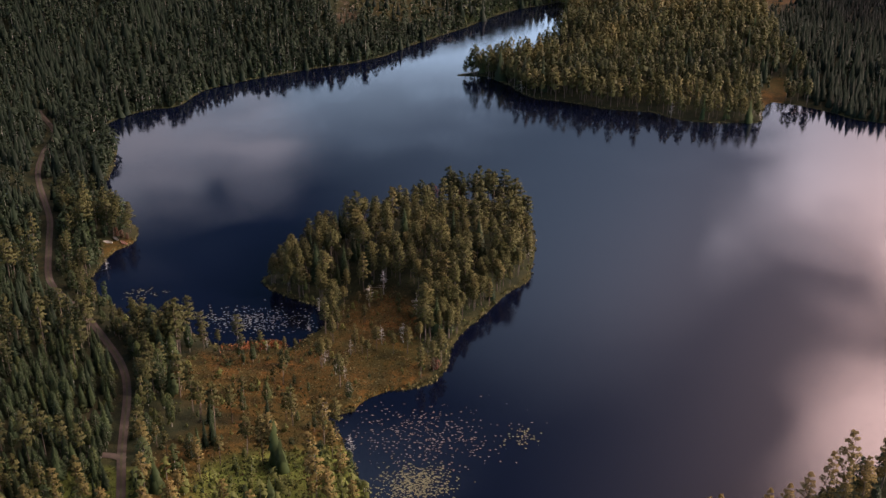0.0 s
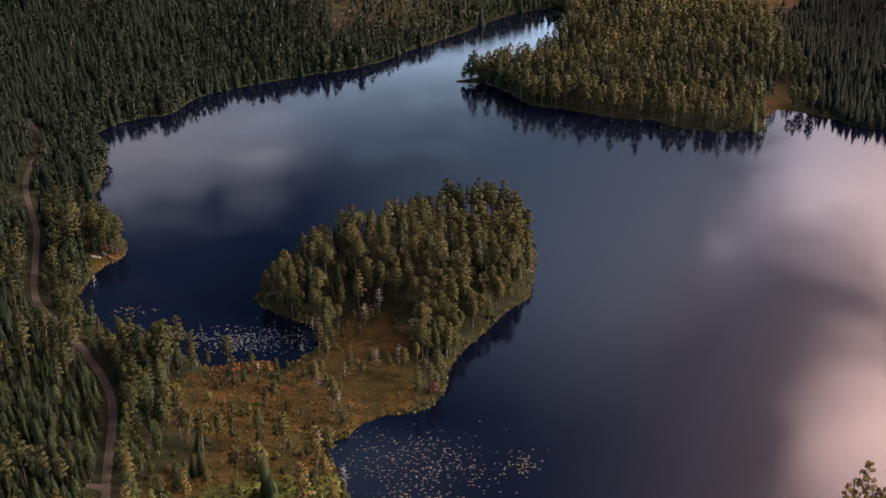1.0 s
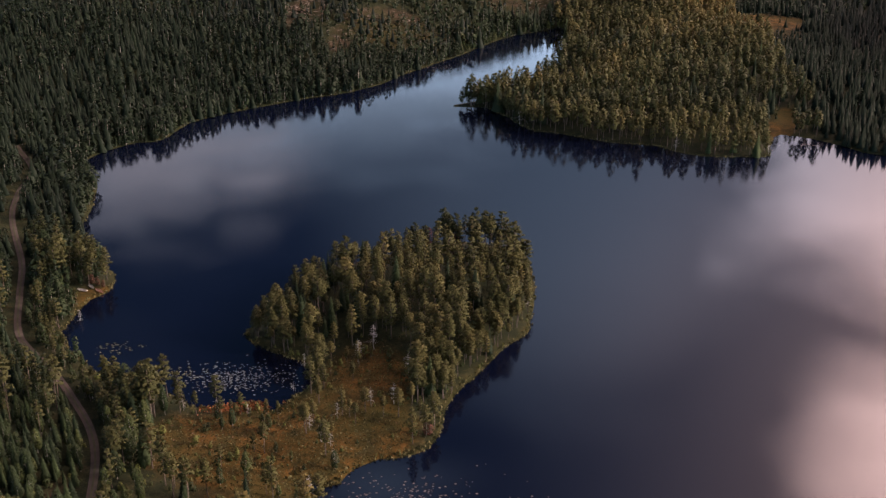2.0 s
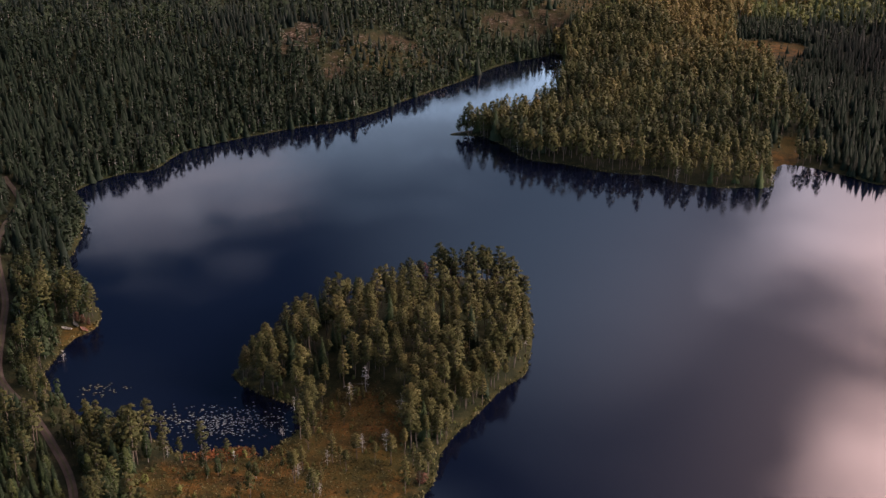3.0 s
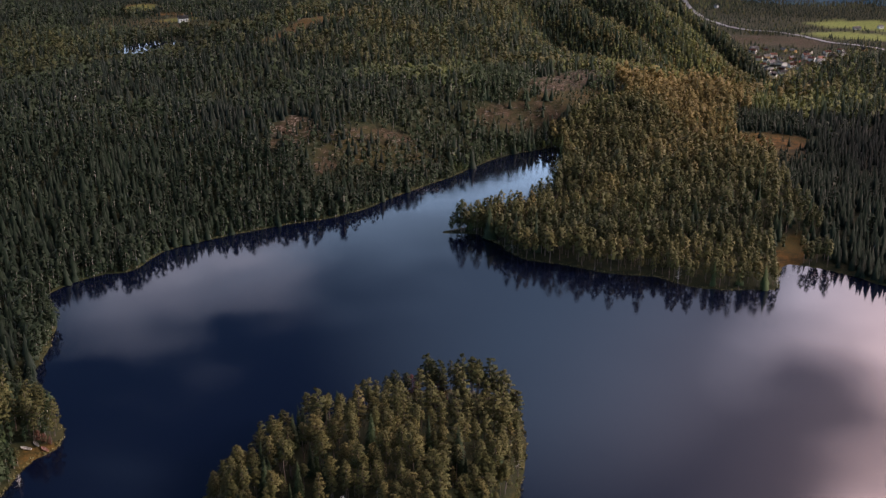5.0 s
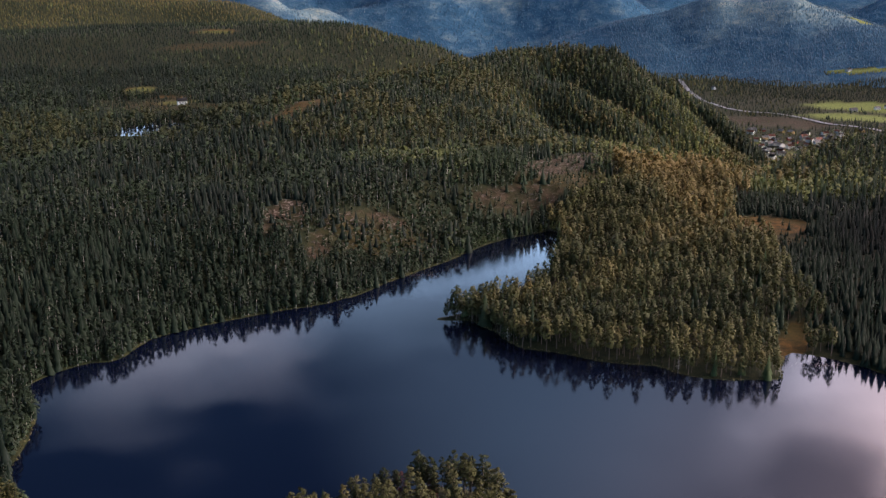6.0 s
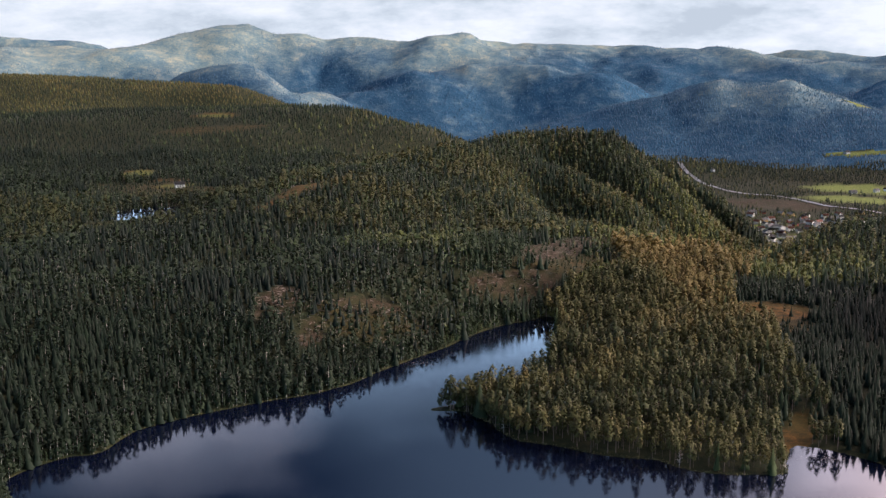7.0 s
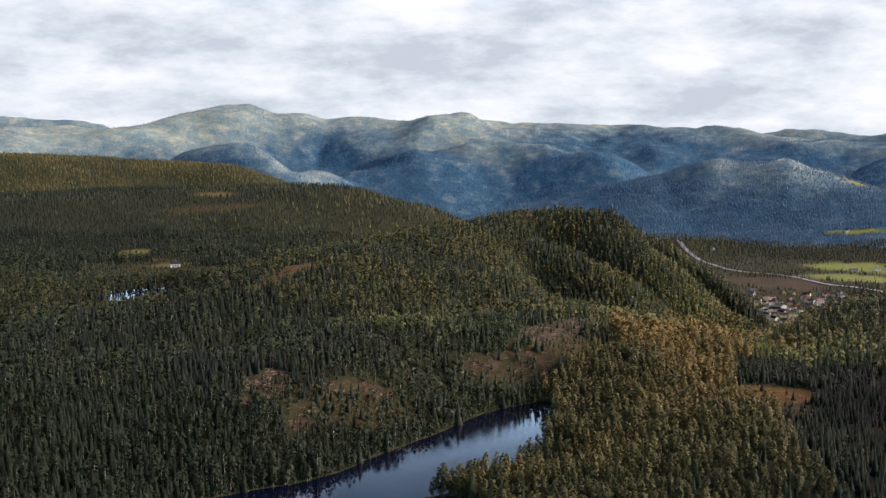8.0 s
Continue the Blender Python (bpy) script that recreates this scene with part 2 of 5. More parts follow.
# ---------------------------------------------------------------- the plan: shores, ridges, cover
NEAR_SHORE = [(-20, 240), (-14, 227), (6, 214), (38, 212), (62, 225), (76, 233), (92, 238), (106, 243), (122, 250), (145, 258), (205, 264), (290, 272), (360, 305), (415, 365), (430, 430), (400, 495), (330, 530), (270, 541)]
EAST_SHORE = [(224, 552), (210, 566), (196, 578), (182, 583), (173, 566), (167, 550), (146, 549), (125, 554), (113, 565), (91, 570), (69, 583), (49, 592), (38, 615), (26, 630), (7, 632)]
INLET_SHORE = [(20, 641), (38, 653), (54, 664), (69, 694), (90, 744), (87, 772), (91, 812), (84, 818), (77, 811), (52, 795), (31, 768), (12, 740), (-10, 712), (-23, 696), (-36, 675)]
NORTH_SHORE = [(-55, 658), (-79, 646), (-103, 630), (-122, 616), (-137, 599), (-145, 573), (-161, 567), (-176, 542), (-162, 512), (-156, 485), (-152, 457), (-138, 434), (-126, 412), (-125, 401), (-130, 394), (-133, 376)]
LAGOON_SHORE = [(-133, 367), (-121, 351), (-109, 337), (-97, 331), (-84, 328), (-76, 320), (-68, 321), (-57, 323), (-53, 319), (-49, 317), (-47, 324), (-44, 329), (-40, 336), (-42, 345), (-50, 351), (-60, 358), (-68, 367)]
ISLAND_SHORE = [(-64, 377), (-55, 397), (-43, 416), (-23, 431), (-3, 443), (17, 445), (36, 433), (38, 405), (35, 381), (33, 369), (23, 357), (17, 345), (9, 332), (3, 317), (2, 307), (-2, 299), (-8, 294), (-17, 293), (-24, 288), (-29, 280), (-35, 283), (-41, 285), (-35, 277), (-31, 270), (-25, 256), (-23, 248)]
ROAD = [(-78, 200), (-85, 233), (-90, 253), (-97, 285), (-104, 304), (-114, 321), (-127, 340), (-146, 363), (-156, 392), (-164, 418), (-183, 461), (-190, 488), (-195, 522), (-212, 550)]
# ridges: x, y, height of points along each crest, then the width of its flanks
RIDGES = [
    ([(-268, 800, 35), (-246, 840, 35), (-204, 900, 36), (-153, 960, 40), (-130, 1010, 46), (-106, 1080, 51), (-82, 1150, 51), (-64, 1200, 49), (-33, 1270, 41), (2, 1350, 41), (63, 1450, 47), (116, 1520, 53), (176, 1528, 58), (209, 1525, 57), (262, 1440, 12)], 150),
    ([(-260, 720, 34), (-180, 765, 34), (-90, 790, 33), (-44, 860, 37), (17, 890, 34), (90, 970, 20), (134, 1000, 18)], 120),
    ([(80, 1440, 34), (160, 1400, 20), (215, 1330, -5)], 110),
    ([(235, 1522, 46), (286, 1518, 23), (318, 1500, 6), (350, 1488, -15), (373, 1470, -30), (390, 1450, -50), (398, 1430, -68)], 52),
    ([(-832, 1858, 42), (-697, 1863, 48), (-507, 1929, 56), (-344, 1918, 63), (-164, 1895, 65), (-67, 1802, 47), (29, 1664, 10)], 330),
    ([(-1204, 2510, 101), (-995, 2605, 89), (-823, 2669, 76), (-627, 2674, 63), (-516, 2648, 58), (-411, 2566, 28)], 420),
    ([(560, 1050, 60), (470, 1045, 34), (401, 1040, 20), (361, 1020, 9), (330, 1005, 0)], 85),
    # unseen hill, added to keep the sun off the dell
    ([(430, 545, 20), (475, 650, 100), (490, 740, 112), (515, 840, 90), (505, 930, 50)], 105),
    ([(-420, 300, 40), (-420, 500, 45), (-430, 650, 45)], 170),
]
MOUNTAINS = [
    ([(510, 3368, -96), (665, 3392, -26), (852, 3401, 21), (1024, 3300, 10), (1110, 3166, -30), (1213, 3074, -46)], 455),
    ([(1223, 3814, 0), (1469, 3725, 14), (1672, 3637, 28)], 300),
    ([(-1927, 3938, 123), (-1594, 4089, 126), (-1414, 4158, 125), (-1126, 4248, 139), (-976, 4338, 164), (-776, 4431, 196), (-625, 4456, 170), (-450, 4479, 143), (-268, 4444, 148), (-113, 4452, 133), (110, 4453, 153), (266, 4447, 142), (442, 4434, 142), (624, 4463, 122), (776, 4439, 123), (1042, 4435, 101), (1309, 4364, 85), (1669, 4238, 85), (1985, 4097, 93)], 620),
    ([(-2151, 4384, 151), (-1781, 4553, 141), (-1580, 4629, 126), (-1412, 4685, 107)], 200),
    ([(655, 4862, 115), (891, 4825, 123), (1122, 4776, 98), (1453, 4686, 94), (1798, 4563, 88)], 200),
    ([(-795, 3713, 60), (-651, 3641, 63), (-481, 3467, 7), (-391, 3580, -3)], 260),
    ([(852, 3395, 14), (790, 3270, -20), (740, 3150, -85)], 120),
    ([(1010, 3300, 4), (960, 3180, -30), (930, 3060, -90)], 120),
    ([(1650, 3900, 60), (1500, 3780, 30), (1380, 3660, -20)], 160),
    ([(-252, 3894, 9), (-76, 3903, 38), (101, 4003, 74), (301, 3994, 64), (524, 3871, 44)], 330),
]
# patches of open land: x, y, half length, half width, turn in degrees, kind
PATCHES = [
    (-86, 744, 14, 26, -12, "felled"), (-36, 768, 26, 6, 32, "felled"), (-64, 722, 8, 16, -10, "felled"), (-30, 755, 44, 18, 28, "heath"),
    (112, 955, 78, 18, 58, "felled"), (66, 852, 42, 15, 28, "felled"), (92, 885, 36, 22, 40, "heath"), (238, 812, 32, 26, 20, "bog"), (232, 776, 26, 20, 20, "scrub"), (-103, 272, 3.5, 10, -15, "felled"), (-100, 1097, 115, 14, 71, "bog"),
    (-374, 1488, 26, 26, 0, "bog"), (-304, 1394, 34, 14, 5, "bog"), (-350, 1846, 42, 14, 0, "bog"), (-374, 1488, 22, 22, 0, "hay"), (-304, 1394, 30, 11, 5, "hay"), (-350, 1846, 36, 10, 0, "hay"), (-302, 1124, 28, 8, 0, "bog"), (-330, 1440, 46, 6, -20, "bog"), (190, 600, 26, 9, 60, "bog"),
    (128, 893, 70, 4, 60, "meadow"), (560, 2060, 90, 40, 20, "meadow"), (1040, 2790, 80, 20, -15, "meadow"), (956, 2498, 130, 55, -15, "meadow"), (882, 2366, 110, 45, -25, "meadow"), (1200, 3180, 80, 30, -25, "meadow"),
    (1250, 2600, 160, 40, -10, "meadow"), (700, 2330, 120, 60, -30, "felled"), (600, 1960, 45, 25, 10, "meadow"),
    # the sward is grass painted brighter, as where sun breaks through
    (-40, 305, 40, 26, 20, "bog"), (-62, 292, 30, 18, -30, "bog"), (-22, 330, 16, 30, 10, "bog"), (-50, 246, 34, 32, 0, "heath"), (-42, 236, 30, 26, 20, "sunlit_sward"), (-95, 236, 16, 10, 0, "sunlit_sward"),
    (-250, 1120, 95, 34, 8, "scrub"), (-325, 1345, 110, 36, 5, "scrub"), (-360, 1405, 60, 25, 0, "scrub"), (-330, 1740, 80, 25, 0, "scrub"), (110, 905, 40, 26, 60, "scrub"), (-128, 397, 11, 7, 20, "heath"),
    (-62, 320, 9, 3, 10, "felled"),
]
CODE = {"bog": 0, "heath": 0, "sunlit_sward": 2, "scrub": 0, "felled": 1, "meadow": 2, "hay": 2}
LATTICE = np.random.default_rng(3).random((256, 256))


def smooth(a, b, v):
    u = np.clip((v - a) / (b - a), 0, 1)
    return u * u * (3 - 2 * u)


def value_noise(x, y):
    i, j = np.floor(x).astype(int), np.floor(y).astype(int)
    u, v = x - i, y - j
    u, v = u * u * (3 - 2 * u), v * v * (3 - 2 * v)
    g = lambda a, b: LATTICE[(i + a) % 256, (j + b) % 256]
    return (g(0, 0) * (1 - u) + g(1, 0) * u) * (1 - v) + (g(0, 1) * (1 - u) + g(1, 1) * u) * v


def fractal(x, y, size, octaves=4):
    total, weight = 0, 0
    for k in range(octaves):
        total = total + value_noise(x / size * 2 ** k + 17 * k, y / size * 2 ** k + 31 * k) * 0.5 ** k
        weight += 0.5 ** k
    return total / weight * 2 - 1


def curve_through(points, steps, closed):
    """A smooth line through the points."""
    p = np.array(points, float)
    n = len(p)
    made = []
    for i in range(n if closed else n - 1):
        a, b, c, d = [p[(i + k) % n] if closed else p[min(max(i + k, 0), n - 1)] for k in (-1, 0, 1, 2)]
        for u in np.arange(steps) / steps:
            made.append(0.5 * (2 * b + (c - a) * u + (2 * a - 5 * b + 4 * c - d) * u * u + (3 * b - a - 3 * c + d) * u ** 3))
    if not closed:
        made.append(p[-1])
    return np.array(made)


LAKE = curve_through(NEAR_SHORE + EAST_SHORE + INLET_SHORE + NORTH_SHORE + LAGOON_SHORE + ISLAND_SHORE, 4, True)
ROAD_LINE = curve_through(ROAD, 8, False)


def line_distance(x, y, line, closed):
    a = line
    b = np.roll(line, -1, 0) if closed else line[1:]
    a = a[:len(b)]
    best = np.full(x.shape, 1e9)
    inside = np.zeros(x.shape, bool)
    for (ax, ay), (bx, by) in zip(a, b):
        dx, dy = bx - ax, by - ay
        u = np.clip(((x - ax) * dx + (y - ay) * dy) / (dx * dx + dy * dy + 1e-9), 0, 1)
        best = np.minimum(best, (x - ax - u * dx) ** 2 + (y - ay - u * dy) ** 2)
        if closed and ay != by:
            inside ^= ((ay > y) != (by > y)) & (x < (bx - ax) * (y - ay) / (by - ay) + ax)
    return np.sqrt(best), inside


def shore_distance(x, y):
    """Metres from the lake's shore: above 0 on land, below 0 in the lake."""
    made = np.full(x.shape, 400.0)
    near = (np.abs(x) < 560) & (y > 60) & (y < 1000)
    d, inside = line_distance(x[near], y[near], LAKE, True)
    made[near] = np.where(inside, -d, d) + 1.1 * fractal(x[near], y[near], 9, 3)
    return made


def patch_cover(x, y, trees=False):
    """How far each spot is bog, felled or meadow; with trees: how bare of trees it is."""
    made = np.zeros(x.shape + (3,))
    wobble = fractal(x, y, 22, 3)
    for px, py, a, b, turn, kind in PATCHES:
        c, s = math.cos(radians(turn)), math.sin(radians(turn))
        u, v = ((x - px) * c + (y - py) * s) / a, ((y - py) * c - (x - px) * s) / b
        r = np.sqrt(u * u + v * v) + 0.28 * wobble
        made[..., CODE[kind]] = np.maximum(made[..., CODE[kind]], smooth(1.12, 0.85, r) * ((0.35 if kind in ("heath", "sunlit_sward", "scrub") else 0.70 if kind == "bog" and py < 700 else 0.68 if kind == "felled" and py < 1100 else 0.96) if trees else 0.9 if kind == "sunlit_sward" else 0.45 if kind == "hay" else 0.4 if kind == "scrub" else 0.32 if kind == "heath" and py > 600 else 1))
    return made


def ridge_rise(x, y, points, width, base):
    """How far a ridge lifts the land above its base."""
    best = np.zeros(x.shape)
    for (ax, ay, az), (bx, by, bz) in zip(points, points[1:]):
        dx, dy = bx - ax, by - ay
        u = np.clip(((x - ax) * dx + (y - ay) * dy) / (dx * dx + dy * dy), 0, 1)
        d = (x - ax - u * dx) ** 2 + (y - ay - u * dy) ** 2
        best = np.maximum(best, np.maximum(0, az + u * (bz - az) - base) * np.exp(-1.5 * d / width ** 2))
    return best


VALLEY = -165.0


def open_land(x, y, z):
    """How open the far slopes are: heath and birch in patches, more of it high up, paler as sunlit tops."""
    return np.clip(0.10 + 0.95 * fractal(x + 70, y, 330, 4) + 0.55 * fractal(x, y + 400, 900, 2) + z * 0.0052, 0, 1)


def land_height(x, y, d):
    begin = 890 + np.maximum(0, 250 - x) * 1.5 + np.maximum(0, x - 300) * 1.0
    base = 5 + (VALLEY - 5) * smooth(0, 650, y - begin)
    hills, peaks = 0, 0
    for points, width in RIDGES:
        hills = hills + ridge_rise(x, y, points, width, base) ** 14
    for points, width in MOUNTAINS:
        peaks = peaks + ridge_rise(x, y, points, width, base) ** 6
    rise = np.maximum(hills ** (1 / 14), peaks ** (1 / 6))
    rough = 4.6 * fractal(x, y, 95, 4) * smooth(35, 140, d) + (5 * fractal(x, y, 210, 3) + 1.6 * np.clip(rise / 1.7, 0, 110) * (0.20 - 0.75 * (np.sqrt(fractal(x + 900 + 120 * fractal(y, x, 400, 2), y, 620, 3) ** 2 + 0.03) - 0.06) - 0.16 * np.abs(fractal(x, y + 700, 230, 3))) * smooth(2700, 3400, y)) * smooth(1300, 1900, y)
    high = base + rise + rough
    island = 4.5 * np.exp(-(((x + 2) / 34) ** 2 + ((y - 395) / 38) ** 2))
    bank = 0.25 * np.clip(d, 0, 1) + 0.9 * (1 - np.exp(-np.maximum(d, 0) / 8)) + 0.25 * fractal(x, y, 6, 3) * smooth(1, 5, d)
    land = bank + island * smooth(0, 14, d) + high * smooth(4, 75, d)
    pond = smooth(1.5, 1.0, np.sqrt(((x + 245) / 62) ** 2 + ((y - 1185) / 34) ** 2))
    land = land * (1 - pond) + 9.0 * pond
    return np.where(d > 0, land, np.maximum(d * 0.3, -4))


def steps(begin, end, first, growth, largest):
    made, gap = [begin], first
    while made[-1] < end:
        made.append(made[-1] + gap)
        gap = min(gap * growth, largest)
    return made


GRID_X = np.array(sorted([-v for v in steps(300, 3500, 4, 1.05, 36)[1:]] + list(np.arange(-300, 300.1, 3.5)) + steps(300, 3500, 4, 1.03, 36)))
GRID_Y = np.array(sorted([180 - v for v in steps(0, 900, 5, 1.12, 60)[1:]] + list(np.arange(180, 860, 3.5)) + steps(860, 4950, 4, 1.014, 25)))
GX, GY = np.meshgrid(GRID_X, GRID_Y, indexing="ij")
SHORE = shore_distance(GX, GY)
HEIGHT = land_height(GX, GY, SHORE)


def sample(grid, x, y):
    """The grid's value between its points."""
    i = np.clip(np.searchsorted(GRID_X, x) - 1, 0, len(GRID_X) - 2)
    j = np.clip(np.searchsorted(GRID_Y, y) - 1, 0, len(GRID_Y) - 2)
    u = np.clip((x - GRID_X[i]) / (GRID_X[i + 1] - GRID_X[i]), 0, 1)
    v = np.clip((y - GRID_Y[j]) / (GRID_Y[j + 1] - GRID_Y[j]), 0, 1)
    return (grid[i, j] * (1 - u) + grid[i + 1, j] * u) * (1 - v) + (grid[i, j + 1] * (1 - u) + grid[i + 1, j + 1] * u) * v


def ground_at(x, y):
    return float(sample(HEIGHT, np.array([float(x)]), np.array([float(y)]))[0])


# ---------------------------------------------------------------- mesh helpers


def mesh_of(name, verts, tris, materials, slots=None, tint=None, normals=None):
    """One mesh from arrays of corners and triangles."""
    made = bpy.data.meshes.new(name)
    verts, tris = np.asarray(verts, np.float32), np.asarray(tris, np.int32)
    made.vertices.add(len(verts))
    made.vertices.foreach_set("co", verts.ravel())
    made.loops.add(tris.size)
    made.loops.foreach_set("vertex_index", tris.ravel())
    made.polygons.add(len(tris))
    made.polygons.foreach_set("loop_start", np.arange(0, tris.size, tris.shape[1], dtype=np.int32))
    for m in materials:
        made.materials.append(m)
    if slots is not None:
        made.polygons.foreach_set("material_index", np.asarray(slots, np.int32))
    if tint is not None:
        made.attributes.new("tint", "FLOAT", "POINT").data.foreach_set("value", np.asarray(tint, np.float32))
    made.update(calc_edges=True)
    if normals is not None:
        made.polygons.foreach_set("use_smooth", np.ones(len(tris), bool))
        made.attributes.new("custom_normal", "FLOAT_VECTOR", "POINT").data.foreach_set("vector", np.asarray(normals, np.float32).ravel())
    return made


def part(name, bm, mat, parent, label=""):
    """Links a bmesh as one mesh under a thing or a part."""
    data = bpy.data.meshes.new(name)
    bm.to_mesh(data)
    bm.free()
    data.materials.append(mat)
    made = new(name, data)
    made.parent = parent
    return tagged(made, label)


# ---------------------------------------------------------------- ground, lake, road


def build_ground():
    nx, ny = GX.shape
    verts = np.stack([GX, GY, HEIGHT], -1).reshape(-1, 3)
    index = np.arange(nx * ny).reshape(nx, ny)
    quads = np.stack([index[:-1, :-1], index[1:, :-1], index[1:, 1:], index[:-1, 1:]], -1).reshape(-1, 4)
    middle = verts[quads].mean(1)
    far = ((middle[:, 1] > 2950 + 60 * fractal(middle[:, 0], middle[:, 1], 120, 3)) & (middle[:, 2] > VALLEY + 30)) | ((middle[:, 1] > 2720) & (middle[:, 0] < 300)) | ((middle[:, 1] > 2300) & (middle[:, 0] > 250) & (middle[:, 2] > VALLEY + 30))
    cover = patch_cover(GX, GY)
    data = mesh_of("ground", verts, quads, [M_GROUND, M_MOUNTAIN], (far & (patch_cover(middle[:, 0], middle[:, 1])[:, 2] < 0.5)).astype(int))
    rim = smooth(2.6, 0.5, SHORE) * (SHORE > -3)
    cover[..., 0] = np.maximum(cover[..., 0], rim * np.where(GY > 450, 0.05, 0.30))
    cover[..., 2] = np.maximum(cover[..., 2], rim * 0.06)
    colours = np.concatenate([cover, np.ones(cover.shape[:2] + (1,))], -1).reshape(-1)
    data.attributes.new("cover", "FLOAT_COLOR", "POINT").data.foreach_set("color", colours.astype(np.float32))
    data.attributes.new("open_land", "FLOAT", "POINT").data.foreach_set("value", open_land(GX, GY, HEIGHT).ravel().astype(np.float32))
    data.polygons.foreach_set("use_smooth", np.ones(len(quads), bool))
    tagged(new("ground", data), "rolling forest ground with bog, felled patches and far mountains", "ground", kind="structure")


def flat_sheet(name, x0, x1, y0, y1, z, mat, label):
    bm = bmesh.new()
    bm.faces.new([bm.verts.new(p) for p in ((x0, y0, z), (x1, y0, z), (x1, y1, z), (x0, y1, z))])
    data = bpy.data.meshes.new(name)
    bm.to_mesh(data)
    bm.free()
    data.materials.append(mat)
    tagged(new(name, data), label, "water", kind="structure")


def strip(name, line, width, lift, mat, label, category, crown=0.0, middle=None):
    """A band along a line, laid on the ground."""
    line = np.array(line, float)
    way = np.gradient(line, axis=0)
    way /= np.linalg.norm(way, axis=1)[:, None]
    side = np.stack([-way[:, 1], way[:, 0]], 1)
    across = np.array([-0.5, -0.3, -0.12, 0.12, 0.3, 0.5]) * width
    profile = np.array([-0.25, 0, 1, 1, 0, -0.25]) * crown
    pts = line[:, None, :] + across[None, :, None] * side[:, None, :]
    level = np.max([sample(HEIGHT, pts[:, k, 0], pts[:, k, 1]) for k in range(6)], axis=0) + lift
    verts = np.concatenate([pts, (level[:, None] + profile[None, :])[..., None]], -1)
    n = len(line)
    index = np.arange(n * 6).reshape(n, 6)
    quads = np.stack([index[:-1, :-1], index[1:, :-1], index[1:, 1:], index[:-1, 1:]], -1).reshape(-1, 4)
    slots = np.tile([0, 0, 1, 0, 0], n - 1) if middle else None
    data = mesh_of(name, verts.reshape(-1, 3), quads, [mat, middle] if middle else [mat], slots)
    tagged(new(name, data), label, category, kind="structure")


build_ground()
flat_sheet("water", -330, 470, 150, 850, 0.0, M_WATER, "dark still lake water mirroring the clouds")
flat_sheet("water_2", -320, -175, 1145, 1225, 10.2, M_WATER, "small dark pond among the woods")
strip("road", ROAD_LINE, 2.5, 0.18, M_GRAVEL, "narrow gravel forest road with two wheel tracks", "road", 0.06, M_VERGE)
strip("road_2", curve_through([(-88, 249), (-93, 250.5), (-100, 250), (-107, 247)], 5, False), 2.4, 0.16, M_GRAVEL, "short gravel spur off the forest road", "road", 0.04)

# ---------------------------------------------------------------- trees


def clump(rng, centre, size, out):
    """Three corners of a tuft of needles or leaves that faces outwards."""
    out = out + rng.normal(size=3) * 0.42
    out /= np.linalg.norm(out) + 1e-9
    side = np.cross(out, rng.normal(size=3))
    side /= np.linalg.norm(side) + 1e-9
    rise = np.cross(out, side)
    turn = rng.uniform(0, 2.1) + np.array((0, 2.1, 4.2)) + rng.normal(size=3) * 0.3
    far = size * rng.uniform(0.65, 1.2, 3)
    return centre + (np.cos(turn) * far)[:, None] * side + (np.sin(turn) * far)[:, None] * rise


def tube(points, radii, sides):
    """Corners and triangles of a tapered stem along points."""
    verts, tris = [], []
    for p, r in zip(points, radii):
        for k in range(sides):
            a = 2 * math.pi * k / sides
            verts.append((p[0] + r * math.cos(a), p[1] + r * math.sin(a), p[2]))
    for i in range(len(points) - 1):
        for k in range(sides):
            a, b = i * sides + k, i * sides + (k + 1) % sides
            tris += [(a, b, b + sides), (a, b + sides, a + sides)]
    return verts, tris


def stem(rng, height, radius, sides=5, bends=4, lean=0.25):
    points, x, y = [], 0.0, 0.0
    for k in range(bends + 1):
        points.append((x, y, height * k / bends - (0.3 if k == 0 else 0)))
        x, y = x + rng.normal() * lean / bends, y + rng.normal() * lean / bends
    return points, [radius * (1 - 0.85 * k / bends) for k in range(bends + 1)]


def limb(a, b, radius):
    """A thin branch as a three-sided taper from a to b."""
    a, b = np.array(a, float), np.array(b, float)
    up = np.array((0, 0, 1.0))
    side = np.cross(b - a, up)
    side /= np.linalg.norm(side) + 1e-9
    return [a + side * radius, a - side * radius, a + up * radius * 1.5, b], [(0, 1, 3), (1, 2, 3), (2, 0, 3)]


